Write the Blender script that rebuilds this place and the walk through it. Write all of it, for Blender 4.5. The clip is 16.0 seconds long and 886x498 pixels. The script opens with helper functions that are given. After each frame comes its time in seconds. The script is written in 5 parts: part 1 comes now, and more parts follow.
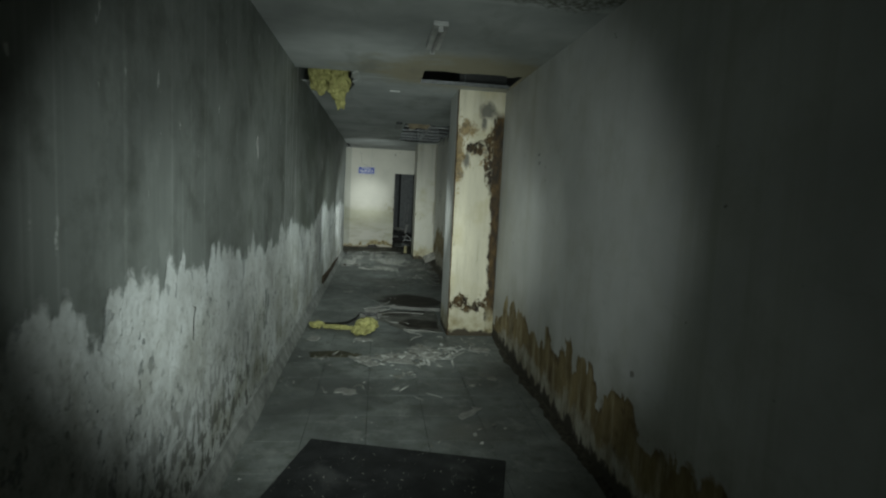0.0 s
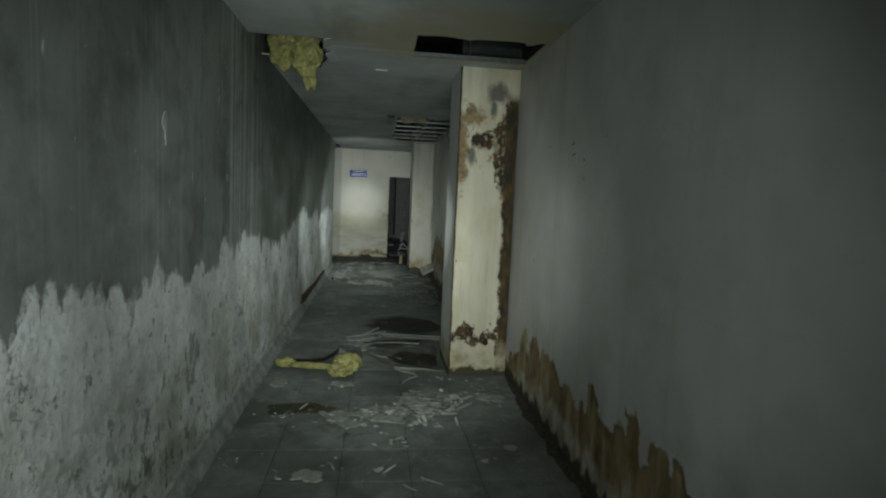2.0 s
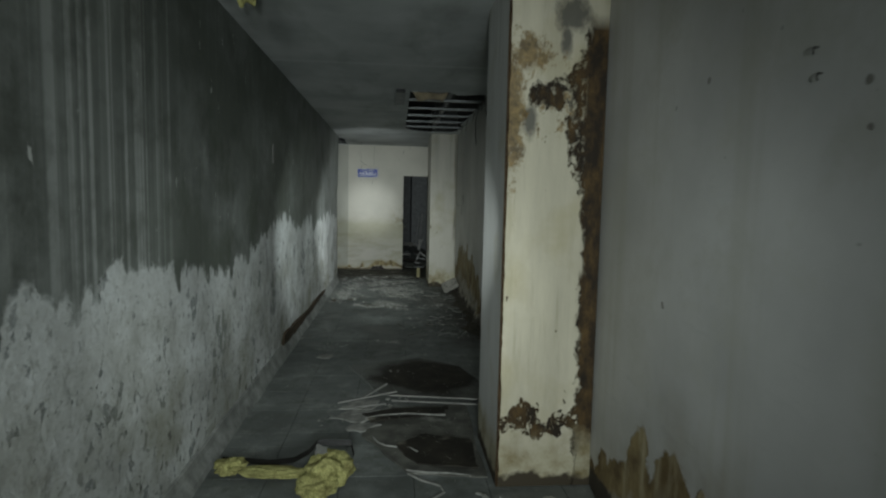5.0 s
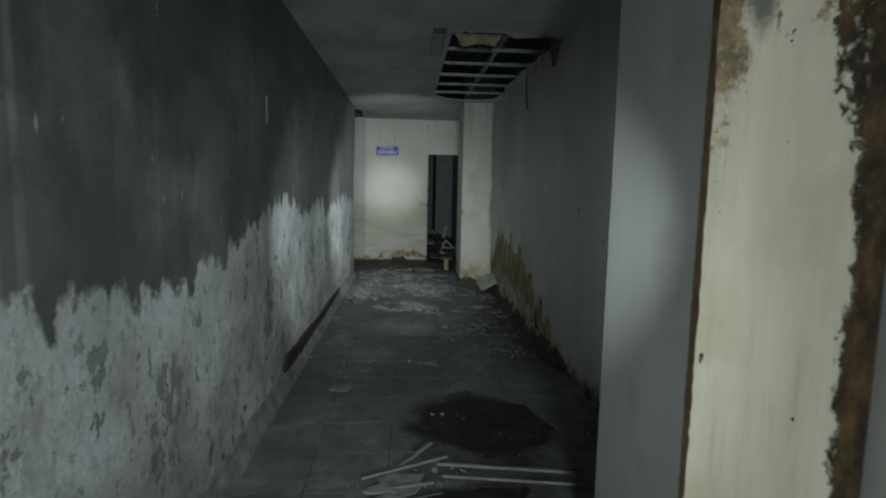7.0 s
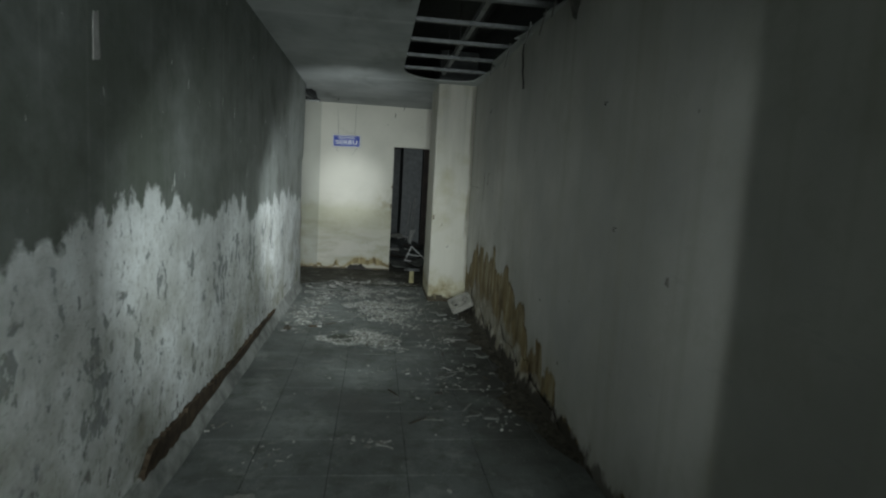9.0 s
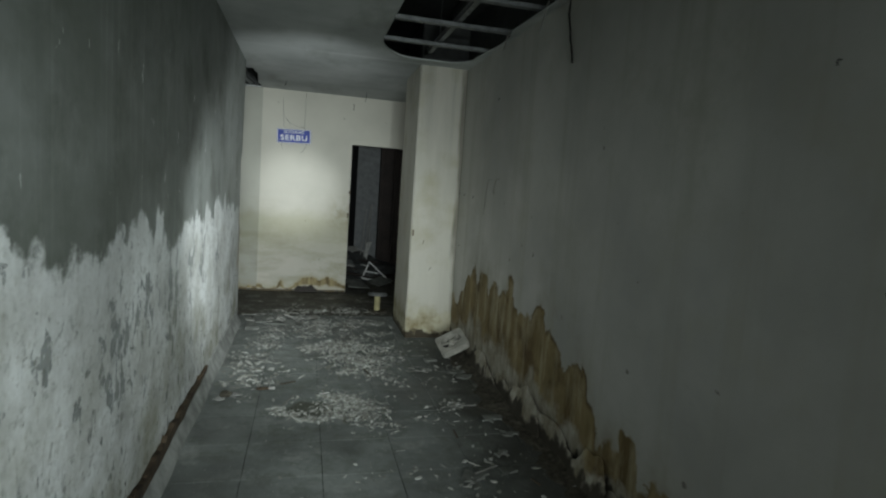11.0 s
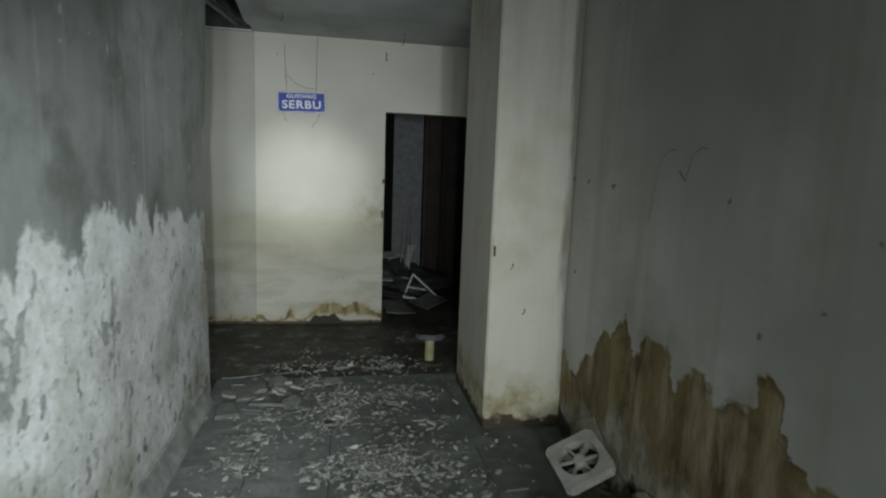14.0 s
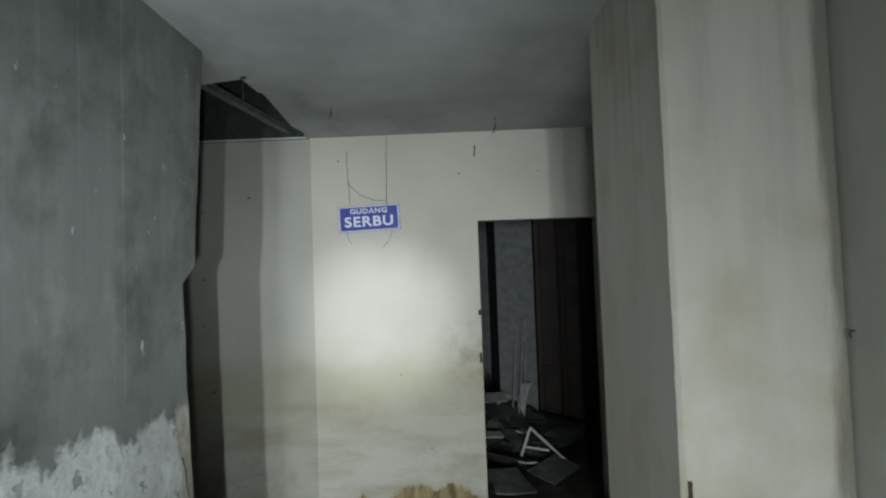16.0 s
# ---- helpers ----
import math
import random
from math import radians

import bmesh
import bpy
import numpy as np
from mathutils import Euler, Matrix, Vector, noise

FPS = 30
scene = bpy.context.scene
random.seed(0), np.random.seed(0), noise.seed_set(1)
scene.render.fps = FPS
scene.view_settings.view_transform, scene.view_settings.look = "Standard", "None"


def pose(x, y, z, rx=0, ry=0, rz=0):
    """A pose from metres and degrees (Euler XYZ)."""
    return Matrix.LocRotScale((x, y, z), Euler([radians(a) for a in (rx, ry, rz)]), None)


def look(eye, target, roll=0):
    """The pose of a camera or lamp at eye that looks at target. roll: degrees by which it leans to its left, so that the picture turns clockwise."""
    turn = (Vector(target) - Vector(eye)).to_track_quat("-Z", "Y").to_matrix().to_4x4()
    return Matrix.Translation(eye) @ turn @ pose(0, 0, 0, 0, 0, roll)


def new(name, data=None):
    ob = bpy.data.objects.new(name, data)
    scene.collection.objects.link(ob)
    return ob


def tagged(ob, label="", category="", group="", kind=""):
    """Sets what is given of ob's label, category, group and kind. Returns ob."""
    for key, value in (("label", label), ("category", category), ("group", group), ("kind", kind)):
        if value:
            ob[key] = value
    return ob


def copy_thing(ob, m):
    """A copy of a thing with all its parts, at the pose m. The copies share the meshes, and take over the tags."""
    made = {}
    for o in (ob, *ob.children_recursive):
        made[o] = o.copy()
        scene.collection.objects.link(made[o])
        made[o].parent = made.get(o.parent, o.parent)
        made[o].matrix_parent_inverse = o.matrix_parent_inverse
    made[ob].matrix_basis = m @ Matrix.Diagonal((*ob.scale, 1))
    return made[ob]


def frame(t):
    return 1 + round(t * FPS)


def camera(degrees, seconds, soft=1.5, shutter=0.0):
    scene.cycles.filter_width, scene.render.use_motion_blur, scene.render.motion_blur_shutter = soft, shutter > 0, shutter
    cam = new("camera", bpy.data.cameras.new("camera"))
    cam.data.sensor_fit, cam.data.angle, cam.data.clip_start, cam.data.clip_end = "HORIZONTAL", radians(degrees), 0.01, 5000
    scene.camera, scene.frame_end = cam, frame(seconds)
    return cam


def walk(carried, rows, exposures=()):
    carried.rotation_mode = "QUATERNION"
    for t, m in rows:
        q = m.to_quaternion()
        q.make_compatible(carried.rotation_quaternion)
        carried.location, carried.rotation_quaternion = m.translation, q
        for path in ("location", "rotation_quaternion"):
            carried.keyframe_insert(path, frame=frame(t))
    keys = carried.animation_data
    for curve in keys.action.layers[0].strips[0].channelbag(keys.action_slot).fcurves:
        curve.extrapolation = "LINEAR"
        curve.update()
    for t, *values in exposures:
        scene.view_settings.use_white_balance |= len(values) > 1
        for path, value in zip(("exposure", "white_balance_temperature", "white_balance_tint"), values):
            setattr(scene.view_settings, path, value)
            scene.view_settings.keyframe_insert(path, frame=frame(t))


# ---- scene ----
cam = camera(77.0, 16.0, 2.2, 0.4)
PATH = [
    (0, (0.056, -0.184, 1.584), (0.292, 1.792, 1.385), 2.8),
    (0.5, (0.135, 0.138, 1.586), (0.342, 2.117, 1.384), 4.3),
    (1, (0.156, 0.424, 1.568), (0.404, 2.395, 1.34), 4.8),
    (1.5, (0.142, 0.786, 1.6), (0.43, 2.758, 1.429), 3.4),
    (2, (0.191, 1.068, 1.573), (0.431, 3.045, 1.392), 2.5),
    (2.5, (0.271, 1.393, 1.591), (0.4, 3.381, 1.416), 1.4),
    (3, (0.243, 1.721, 1.568), (0.368, 3.706, 1.349), 2.3),
    (3.5, (0.208, 2.024, 1.583), (0.384, 4.006, 1.374), 1.5),
    (4, (0.289, 2.361, 1.555), (0.473, 4.345, 1.387), 1.0),
    (4.2, (0.313, 2.485, 1.563), (0.496, 4.471, 1.418), 1.1),
    (6.3, (0.229, 4.025, 1.471), (0.376, 6.005, 1.227), 1.6),
    (6.5, (0.189, 4.172, 1.47), (0.328, 6.152, 1.224), 2.3),
    (7, (0.117, 4.492, 1.471), (0.242, 6.475, 1.244), 1.2),
    (7.5, (0.18, 4.851, 1.459), (0.294, 6.836, 1.251), 1.4),
    (8, (0.253, 5.14, 1.483), (0.406, 7.122, 1.266), 2.5),
    (8.2, (0.266, 5.28, 1.469), (0.452, 7.258, 1.237), 2.9),
    (10.3, (-0.033, 6.999, 1.485), (0.324, 8.955, 1.27), 3.5),
    (10.5, (-0.074, 7.111, 1.492), (0.364, 9.048, 1.258), 4.2),
    (11, (-0.112, 7.453, 1.486), (0.373, 9.383, 1.285), 3.9),
    (11.5, (-0.146, 7.82, 1.497), (0.331, 9.751, 1.289), 3.8),
    (12, (-0.212, 8.23, 1.487), (0.379, 10.124, 1.234), 4.0),
    (12.5, (-0.149, 8.627, 1.503), (0.414, 10.523, 1.205), 3.8),
    (13, (-0.046, 9.068, 1.519), (0.33, 11.012, 1.242), 2.9),
    (13.5, (-0.013, 9.512, 1.506), (0.327, 11.467, 1.256), 3.3),
    (14, (0.08, 9.854, 1.497), (0.438, 11.803, 1.228), 2.1),
    (14.5, (0.237, 10.246, 1.501), (0.479, 12.216, 1.258), 1.9),
    (15, (0.253, 10.577, 1.574), (0.386, 12.566, 1.415), 0.7),
    (15.5, (0.261, 10.984, 1.659), (0.31, 12.982, 1.737), -1.2),
    (16, (0.317, 11.317, 1.699), (0.27, 13.314, 1.78), -2.0),
]
walk(cam, [(t, look(eye, target, roll)) for t, eye, target, roll in PATH], [(0, -0.17, 6600, 5), (1.5, -0.38, 6650, 6), (3, -0.5, 6650, 8), (4, -0.5, 6700, 9), (6.5, -0.6, 6220, 11), (8, -0.33, 6320, 10), (10.5, 0.0, 6480, 10), (11.5, 0.02, 6480, 10), (13.5, -0.1, 6500, 11), (14.5, -0.05, 6450, 13), (15.5, 0.22, 6350, 14), (16, 0.3, 6350, 14)])

# ---- light: a hand torch, standing at stations along the walk ----
world = bpy.data.worlds.new("world")
scene.world = world
world.use_nodes = True
world.node_tree.nodes["Background"].inputs["Color"].default_value = (0.55, 0.65, 0.7, 1)
world.node_tree.nodes["Background"].inputs["Strength"].default_value = 0.002


def torch(eye, target, watts, degrees, blend, colour=(0.9, 1.0, 1.04)):
    data = bpy.data.lights.new("torch_light", "SPOT")
    data.energy, data.spot_size, data.spot_blend, data.shadow_soft_size = watts, radians(degrees), blend, 0.03
    data.color = colour
    ob = new("torch_light", data)
    ob.matrix_world = look(eye, target)
    return ob


COOL, WARM = (0.9, 1.0, 1.0), (0.93, 1.0, 1.03)
torch((0.04, -0.20, 1.55), (0.06, 5.0, 1.25), 140, 66, 0.5, COOL)
torch((0.22, 0.14, 1.49), (-0.46, 5.04, 0.82), 295, 56, 0.8, COOL)
torch((0.48, 1.70, 1.42), (-0.10, 6.0, 1.35), 110, 68, 0.6, COOL)
torch((0.37, 2.36, 1.45), (0.31, 7.32, 0.95), 128, 64, 0.6, COOL)
torch((0.37, 3.41, 1.40), (-0.43, 8.30, 0.71), 170, 56, 0.8, COOL)
torch((0.30, 4.85, 1.36), (-0.60, 9.70, 0.66), 112, 58, 0.9, COOL)
torch((0.20, 5.10, 1.42), (1.20, 8.6, 1.15), 95, 46, 1.0, COOL)
torch((0.50, 6.95, 1.45), (-0.75, 10.1, 0.95), 195, 58, 1.0, COOL)
torch((0.10, 6.60, 1.38), (0.75, 11.5, 0.75), 40, 50, 1.0, COOL)
torch((0.25, 8.10, 1.40), (0.00, 11.8, 0.60), 100, 60, 0.6, COOL)
torch((0.06, 9.07, 1.42), (-0.24, 13.98, 0.42), 165, 56, 0.8, COOL)
torch((0.60, 9.70, 1.50), (-0.74, 12.6, 0.95), 260, 58, 1.0, WARM)
torch((0.36, 11.10, 1.58), (-0.50, 14.8, 2.40), 95, 66, 1.0, WARM)
torch((0.36, 11.20, 1.58), (-0.22, 15.3, 1.36), 290, 20, 1.0, WARM)


# ---- materials ----
class Graph:
    """A small writer of node materials; all textures follow the place in metres."""

    def __init__(self, name):
        self.mat = bpy.data.materials.new(name)
        self.mat.use_nodes = True
        self.tree = self.mat.node_tree
        self.shader = self.tree.nodes["Principled BSDF"]
        self.geo = self.tree.nodes.new("ShaderNodeNewGeometry")
        self.xyz = None

    def put(self, node, **values):
        n = self.tree.nodes.new(node)
        for key, v in values.items():
            self.feed(n.inputs[key], v)
        return n

    def feed(self, socket, v):
        if isinstance(v, bpy.types.NodeSocket):
            self.tree.links.new(v, socket)
        elif isinstance(v, (tuple, list)) and socket.type == "RGBA" and len(v) == 3:
            socket.default_value = (*v, 1)
        else:
            socket.default_value = v

    def math(self, op, a, b=0.0, clamp=False):
        n = self.tree.nodes.new("ShaderNodeMath")
        n.operation, n.use_clamp = op, clamp
        self.feed(n.inputs[0], a)
        self.feed(n.inputs[1], b)
        return n.outputs[0]

    def axis(self, k):
        if self.xyz is None:
            self.xyz = self.put("ShaderNodeSeparateXYZ", Vector=self.geo.outputs["Position"])
        return self.xyz.outputs[k]

    def scaled(self, sx, sy, sz, shift=0.0):
        n = self.tree.nodes.new("ShaderNodeVectorMath")
        n.operation = "MULTIPLY_ADD"
        self.feed(n.inputs[0], self.geo.outputs["Position"])
        n.inputs[1].default_value, n.inputs[2].default_value = (sx, sy, sz), (shift, shift, shift)
        return n.outputs[0]

    def noise(self, sx, sy=None, sz=None, detail=4.0, rough=0.55, shift=0.0, warp=0.0):
        sy, sz = sx if sy is None else sy, sx if sz is None else sz
        n = self.put("ShaderNodeTexNoise", Vector=self.scaled(sx, sy, sz, shift), Scale=1.0, Detail=detail, Roughness=rough, Distortion=warp)
        return n.outputs["Fac"]

    def step(self, v, lo, hi):
        """0 below lo, 1 above hi."""
        n = self.put("ShaderNodeMapRange", Value=v)
        n.clamp = True
        n.inputs["From Min"].default_value, n.inputs["From Max"].default_value = lo, hi
        return n.outputs[0]

    def mix(self, a, b, fac):
        n = self.tree.nodes.new("ShaderNodeMix")
        n.data_type = "RGBA"
        self.feed(n.inputs[0], fac)
        self.feed(n.inputs[6], a)
        self.feed(n.inputs[7], b)
        return n.outputs[2]

    def curve(self, v, lo, hi, pairs):
        """A height along the wall: pairs of place and value, by a ramp of up to 32 stops."""
        n = self.put("ShaderNodeValToRGB", Fac=self.step(v, lo, hi))
        stops = n.color_ramp.elements
        while len(stops) < len(pairs):
            stops.new(0.5)
        for e, (at, value) in zip(stops, pairs):
            e.position = (at - lo) / (hi - lo)
        for e, (at, value) in zip(stops, pairs):
            e.color = (value, value, value, 1)
        return n.outputs["Color"]

    def scallops(self, k, freq, amp, seed):
        """Rounded tongues of uneven height along one axis, as damp climbs a wall."""
        n = self.tree.nodes.new("ShaderNodeTexVoronoi")
        n.voronoi_dimensions = "1D"
        wobble = self.math("MULTIPLY", self.math("SUBTRACT", self.noise(5.0, detail=7.0, rough=0.65, shift=seed), 0.5), 1.0)
        self.feed(n.inputs["W"], self.math("ADD", self.math("MULTIPLY", self.axis(k), freq), self.math("ADD", wobble, seed)))
        n.inputs["Scale"].default_value = 1.0
        d = n.outputs["Distance"]
        tall = self.put("ShaderNodeSeparateColor", Color=n.outputs["Color"]).outputs[0]
        dome = self.math("SQRT", self.math("SUBTRACT", 1.0, self.math("MULTIPLY", self.math("MULTIPLY", d, d), 3.4), True))
        return self.math("MULTIPLY", self.math("MULTIPLY", dome, self.math("ADD", 0.35, tall)), amp)

    def random(self):
        return self.put("ShaderNodeObjectInfo").outputs["Random"]

    def done(self, colour, rough=0.8, bump=None, depth=0.002, metal=0.0, spec=0.3):
        self.feed(self.shader.inputs["Base Color"], colour)
        self.feed(self.shader.inputs["Roughness"], rough)
        self.feed(self.shader.inputs["Metallic"], metal)
        self.shader.inputs["Specular IOR Level"].default_value = spec
        if bump is not None:
            n = self.put("ShaderNodeBump", Height=bump, Distance=depth, Strength=1.0)
            self.tree.links.new(n.outputs[0], self.shader.inputs["Normal"])
        return self.mat


def plain(name, colour, rough=0.7, metal=0.0, vary=0.35, scale=12.0, spec=0.3, depth=0.001):
    g = Graph(name)
    n1, n2 = g.noise(scale), g.noise(scale * 6, shift=3.1)
    dark = tuple(c * (1 - vary) for c in colour)
    c = g.mix(dark, tuple(min(1, c * (1 + vary * 0.4)) for c in colour), g.step(n1, 0.3, 0.7))
    c = g.mix(c, tuple(x * 0.55 for x in colour), g.math("MULTIPLY", g.step(n2, 0.56, 0.75), 0.6))
    return g.done(c, rough, g.math("ADD", n1, n2), depth, metal, spec)


def left_wall_material():
    g = Graph("grey_paint_over_damp_plaster")
    y, z = g.axis(1), g.axis(2)
    line = g.curve(y, 0.0, 14.0, [(0.5, 1.27), (1.9, 1.2), (3.4, 1.22), (3.85, 1.17), (4.37, 1.09), (4.6, 1.21), (5.6, 1.26), (5.95, 1.14), (6.2, 1.19), (6.5, 1.11), (7.0, 1.1), (7.75, 1.26), (8.65, 1.35), (9.0, 1.29), (9.42, 1.18), (9.8, 1.22), (10.25, 1.28), (10.48, 1.18), (11.03, 1.28), (11.8, 1.26), (12.24, 1.33), (12.5, 1.27), (12.85, 1.3), (13.3, 1.17)])
    drips = g.math("MULTIPLY", g.math("SUBTRACT", g.noise(0.0, 1.7, 1.4, 2.0, 0.5, 7.7), 0.5), 0.2)
    crumbs = g.math("MULTIPLY", g.math("SUBTRACT", g.noise(0.0, 8.0, 9.0, 8.0, 0.68, 1.3), 0.5), 0.24)
    tongues = g.math("SUBTRACT", g.math("ADD", g.scallops(1, 3.6, 0.10, 0.7), g.scallops(1, 9.0, 0.055, 5.1)), 0.10)
    edge = g.math("ADD", g.math("ADD", line, tongues), g.math("ADD", drips, crumbs))
    low = g.step(g.math("SUBTRACT", edge, z), -0.012, 0.03)
    # upper coat: dull grey-green with runs of water
    runs = g.noise(0.0, 6.0, 1.1, 5.0, 0.6)
    runs2 = g.noise(0.0, 30.0, 0.5, 3.0, 0.6, 4.0)
    paint = g.mix((0.155, 0.17, 0.157), (0.2, 0.216, 0.2), g.step(runs, 0.3, 0.72))
    paint = g.mix(paint, (0.07, 0.078, 0.066), g.math("MULTIPLY", g.step(runs2, 0.53, 0.8), 0.22))
    paint = g.mix(paint, (0.27, 0.29, 0.27), g.math("MULTIPLY", g.step(g.noise(0.0, 26.0, 0.22, 2.0, 0.5, 21.0), 0.6, 0.68), 0.55))
    band = g.math("MULTIPLY", g.step(g.math("ABSOLUTE", g.math("SUBTRACT", y, 5.35)), 0.7, 0.35), g.step(g.noise(0.0, 22.0, 0.12, 2.0, 0.5, 31.0), 0.5, 0.62))
    paint = g.mix(paint, (0.4, 0.42, 0.4), g.math("MULTIPLY", band, 0.85))
    cloud = g.noise(2.6, detail=8.0, rough=0.68, shift=2.0)
    paint = g.mix(paint, (0.06, 0.066, 0.054), g.math("MULTIPLY", g.step(cloud, 0.47, 0.68), 0.75))
    paint = g.mix(paint, (0.27, 0.29, 0.27), g.math("MULTIPLY", g.step(g.noise(0.0, 4.0, 2.2, 7.0, 0.7, 15.0), 0.53, 0.7), 0.6))
    # upper paint turns greenish dark in clouds between y 4.8 and 11.5
    dark_area = g.math("MULTIPLY", g.math("MULTIPLY", g.step(y, 4.8, 6.2), g.step(y, 11.5, 9.0)), g.step(g.noise(0.0, 1.1, 1.5, 7.0, 0.62, 81.0), 0.36, 0.56))
    paint = g.mix(paint, (0.058, 0.07, 0.048), g.math("MULTIPLY", dark_area, 0.6))
    chips = g.math("MULTIPLY", g.step(g.noise(0.0, 13.0, 4.5, 4.0, 0.7, 9.0), 0.67, 0.69), g.step(z, 1.25, 1.4))
    paint = g.mix(paint, (0.46, 0.48, 0.45), chips)
    # bare lower plaster: salt-white, crumbling, with grey and olive patches
    grain = g.noise(30.0, 30.0, 30.0, 6.0, 0.7)
    patch = g.noise(0.0, 5.2, 3.8, 9.0, 0.7, 5.0)
    salt = g.mix((0.36, 0.37, 0.343), (0.62, 0.648, 0.632), g.step(g.noise(3.4, detail=6.0, rough=0.7, shift=1.0), 0.35, 0.65))
    salt = g.mix(salt, (0.215, 0.235, 0.225), g.math("MULTIPLY", g.step(patch, 0.6, 0.615), 0.9))
    # scabs where the white skin has dropped off down to grey render
    push = 0.0
    for y0, z0, ry, rz in ((6.55, 0.62, 0.2, 0.3), (8.05, 0.66, 0.16, 0.28), (9.68, 0.8, 0.28, 0.3), (10.08, 0.9, 0.14, 0.22), (10.6, 0.8, 0.2, 0.32), (11.05, 0.96, 0.14, 0.18), (11.42, 0.92, 0.14, 0.26), (12.06, 0.94, 0.13, 0.2), (4.1, 0.62, 0.22, 0.2)):
        p, q = g.math("DIVIDE", g.math("SUBTRACT", y, y0), ry), g.math("DIVIDE", g.math("SUBTRACT", z, z0), rz)
        push = g.math("MAXIMUM", push, g.math("SUBTRACT", 1.0, g.math("ADD", g.math("MULTIPLY", p, p), g.math("MULTIPLY", q, q))))
    scab = g.step(g.math("ADD", g.noise(0.0, 13.0, 8.5, 8.0, 0.68, 41.0), g.math("MULTIPLY", push, 0.13)), 0.61, 0.625)
    salt = g.mix(salt, g.mix((0.16, 0.175, 0.168), (0.27, 0.29, 0.28), g.step(grain, 0.4, 0.62)), g.math("MULTIPLY", scab, 0.9))
    freckle = g.step(g.noise(0.0, 21.0, 19.0, 6.0, 0.68, 71.0), 0.56, 0.63)
    salt = g.mix(salt, (0.25, 0.262, 0.24), g.math("MULTIPLY", freckle, 0.6))
    pits = g.step(g.noise(0.0, 46.0, 34.0, 4.0, 0.6, 61.0), 0.66, 0.7)
    salt = g.mix(salt, (0.15, 0.155, 0.135), g.math("MULTIPLY", pits, 0.7))
    salt = g.mix(salt, (0.2, 0.19, 0.13), g.math("MULTIPLY", g.step(grain, 0.55, 0.72), 0.6))
    olive = g.math("MULTIPLY", g.step(g.noise(0.0, 2.2, 2.8, 4.0, 0.6, 11.0), 0.45, 0.68), g.step(z, 1.1, 0.35))
    salt = g.mix(salt, (0.2, 0.2, 0.135), g.math("MULTIPLY", olive, 0.8))
    decay = g.math("ADD", g.noise(0.0, 13.0, 10.0, 7.0, 0.65, 17.0), g.math("MULTIPLY", g.step(y, 4.6, 3.0), 0.09))
    rot = g.math("MULTIPLY", g.step(decay, 0.58, 0.63), g.step(z, 0.85, 0.25))
    salt = g.mix(salt, (0.065, 0.065, 0.05), g.math("MULTIPLY", rot, 0.85))
    rim = g.math("MULTIPLY", low, g.step(g.math("SUBTRACT", edge, z), 0.22, 0.02))
    salt = g.mix(salt, (0.52, 0.545, 0.53), g.math("MULTIPLY", rim, 0.45))
    c = g.mix(paint, salt, low)
    # cream undercoat bared at the broken free end
    bare = g.math("ADD", y, g.math("MULTIPLY", g.math("SUBTRACT", g.noise(6.0, detail=4.0, shift=3.0), 0.5), 0.3))
    bare = g.math("MULTIPLY", g.step(g.math("SUBTRACT", bare, g.math("MULTIPLY", z, 0.06)), 13.36, 13.375), g.math("MULTIPLY", g.step(z, 1.24, 1.14), g.step(z, 0.52, 0.62)))
    c = g.mix(c, g.mix((0.31, 0.295, 0.24), (0.44, 0.42, 0.35), g.step(grain, 0.4, 0.6)), bare)
    high = g.math("ADD", g.math("MULTIPLY", g.math("SUBTRACT", 1.0, low), 1.4), g.math("MULTIPLY", g.math("MULTIPLY", grain, low), 1.5))
    high = g.math("ADD", high, g.math("MULTIPLY", g.noise(7.0, detail=6.0), 0.9))
    high = g.math("ADD", high, g.math("MULTIPLY", g.math("MULTIPLY", g.math("MAXIMUM", g.step(patch, 0.6, 0.615), scab), low), -1.1))
    high = g.math("ADD", high, g.math("MULTIPLY", g.math("MULTIPLY", pits, low), -0.8))
    return g.done(c, g.mix((0.55, 0.55, 0.55), (0.92, 0.92, 0.92), low), high, 0.0045, spec=0.3)


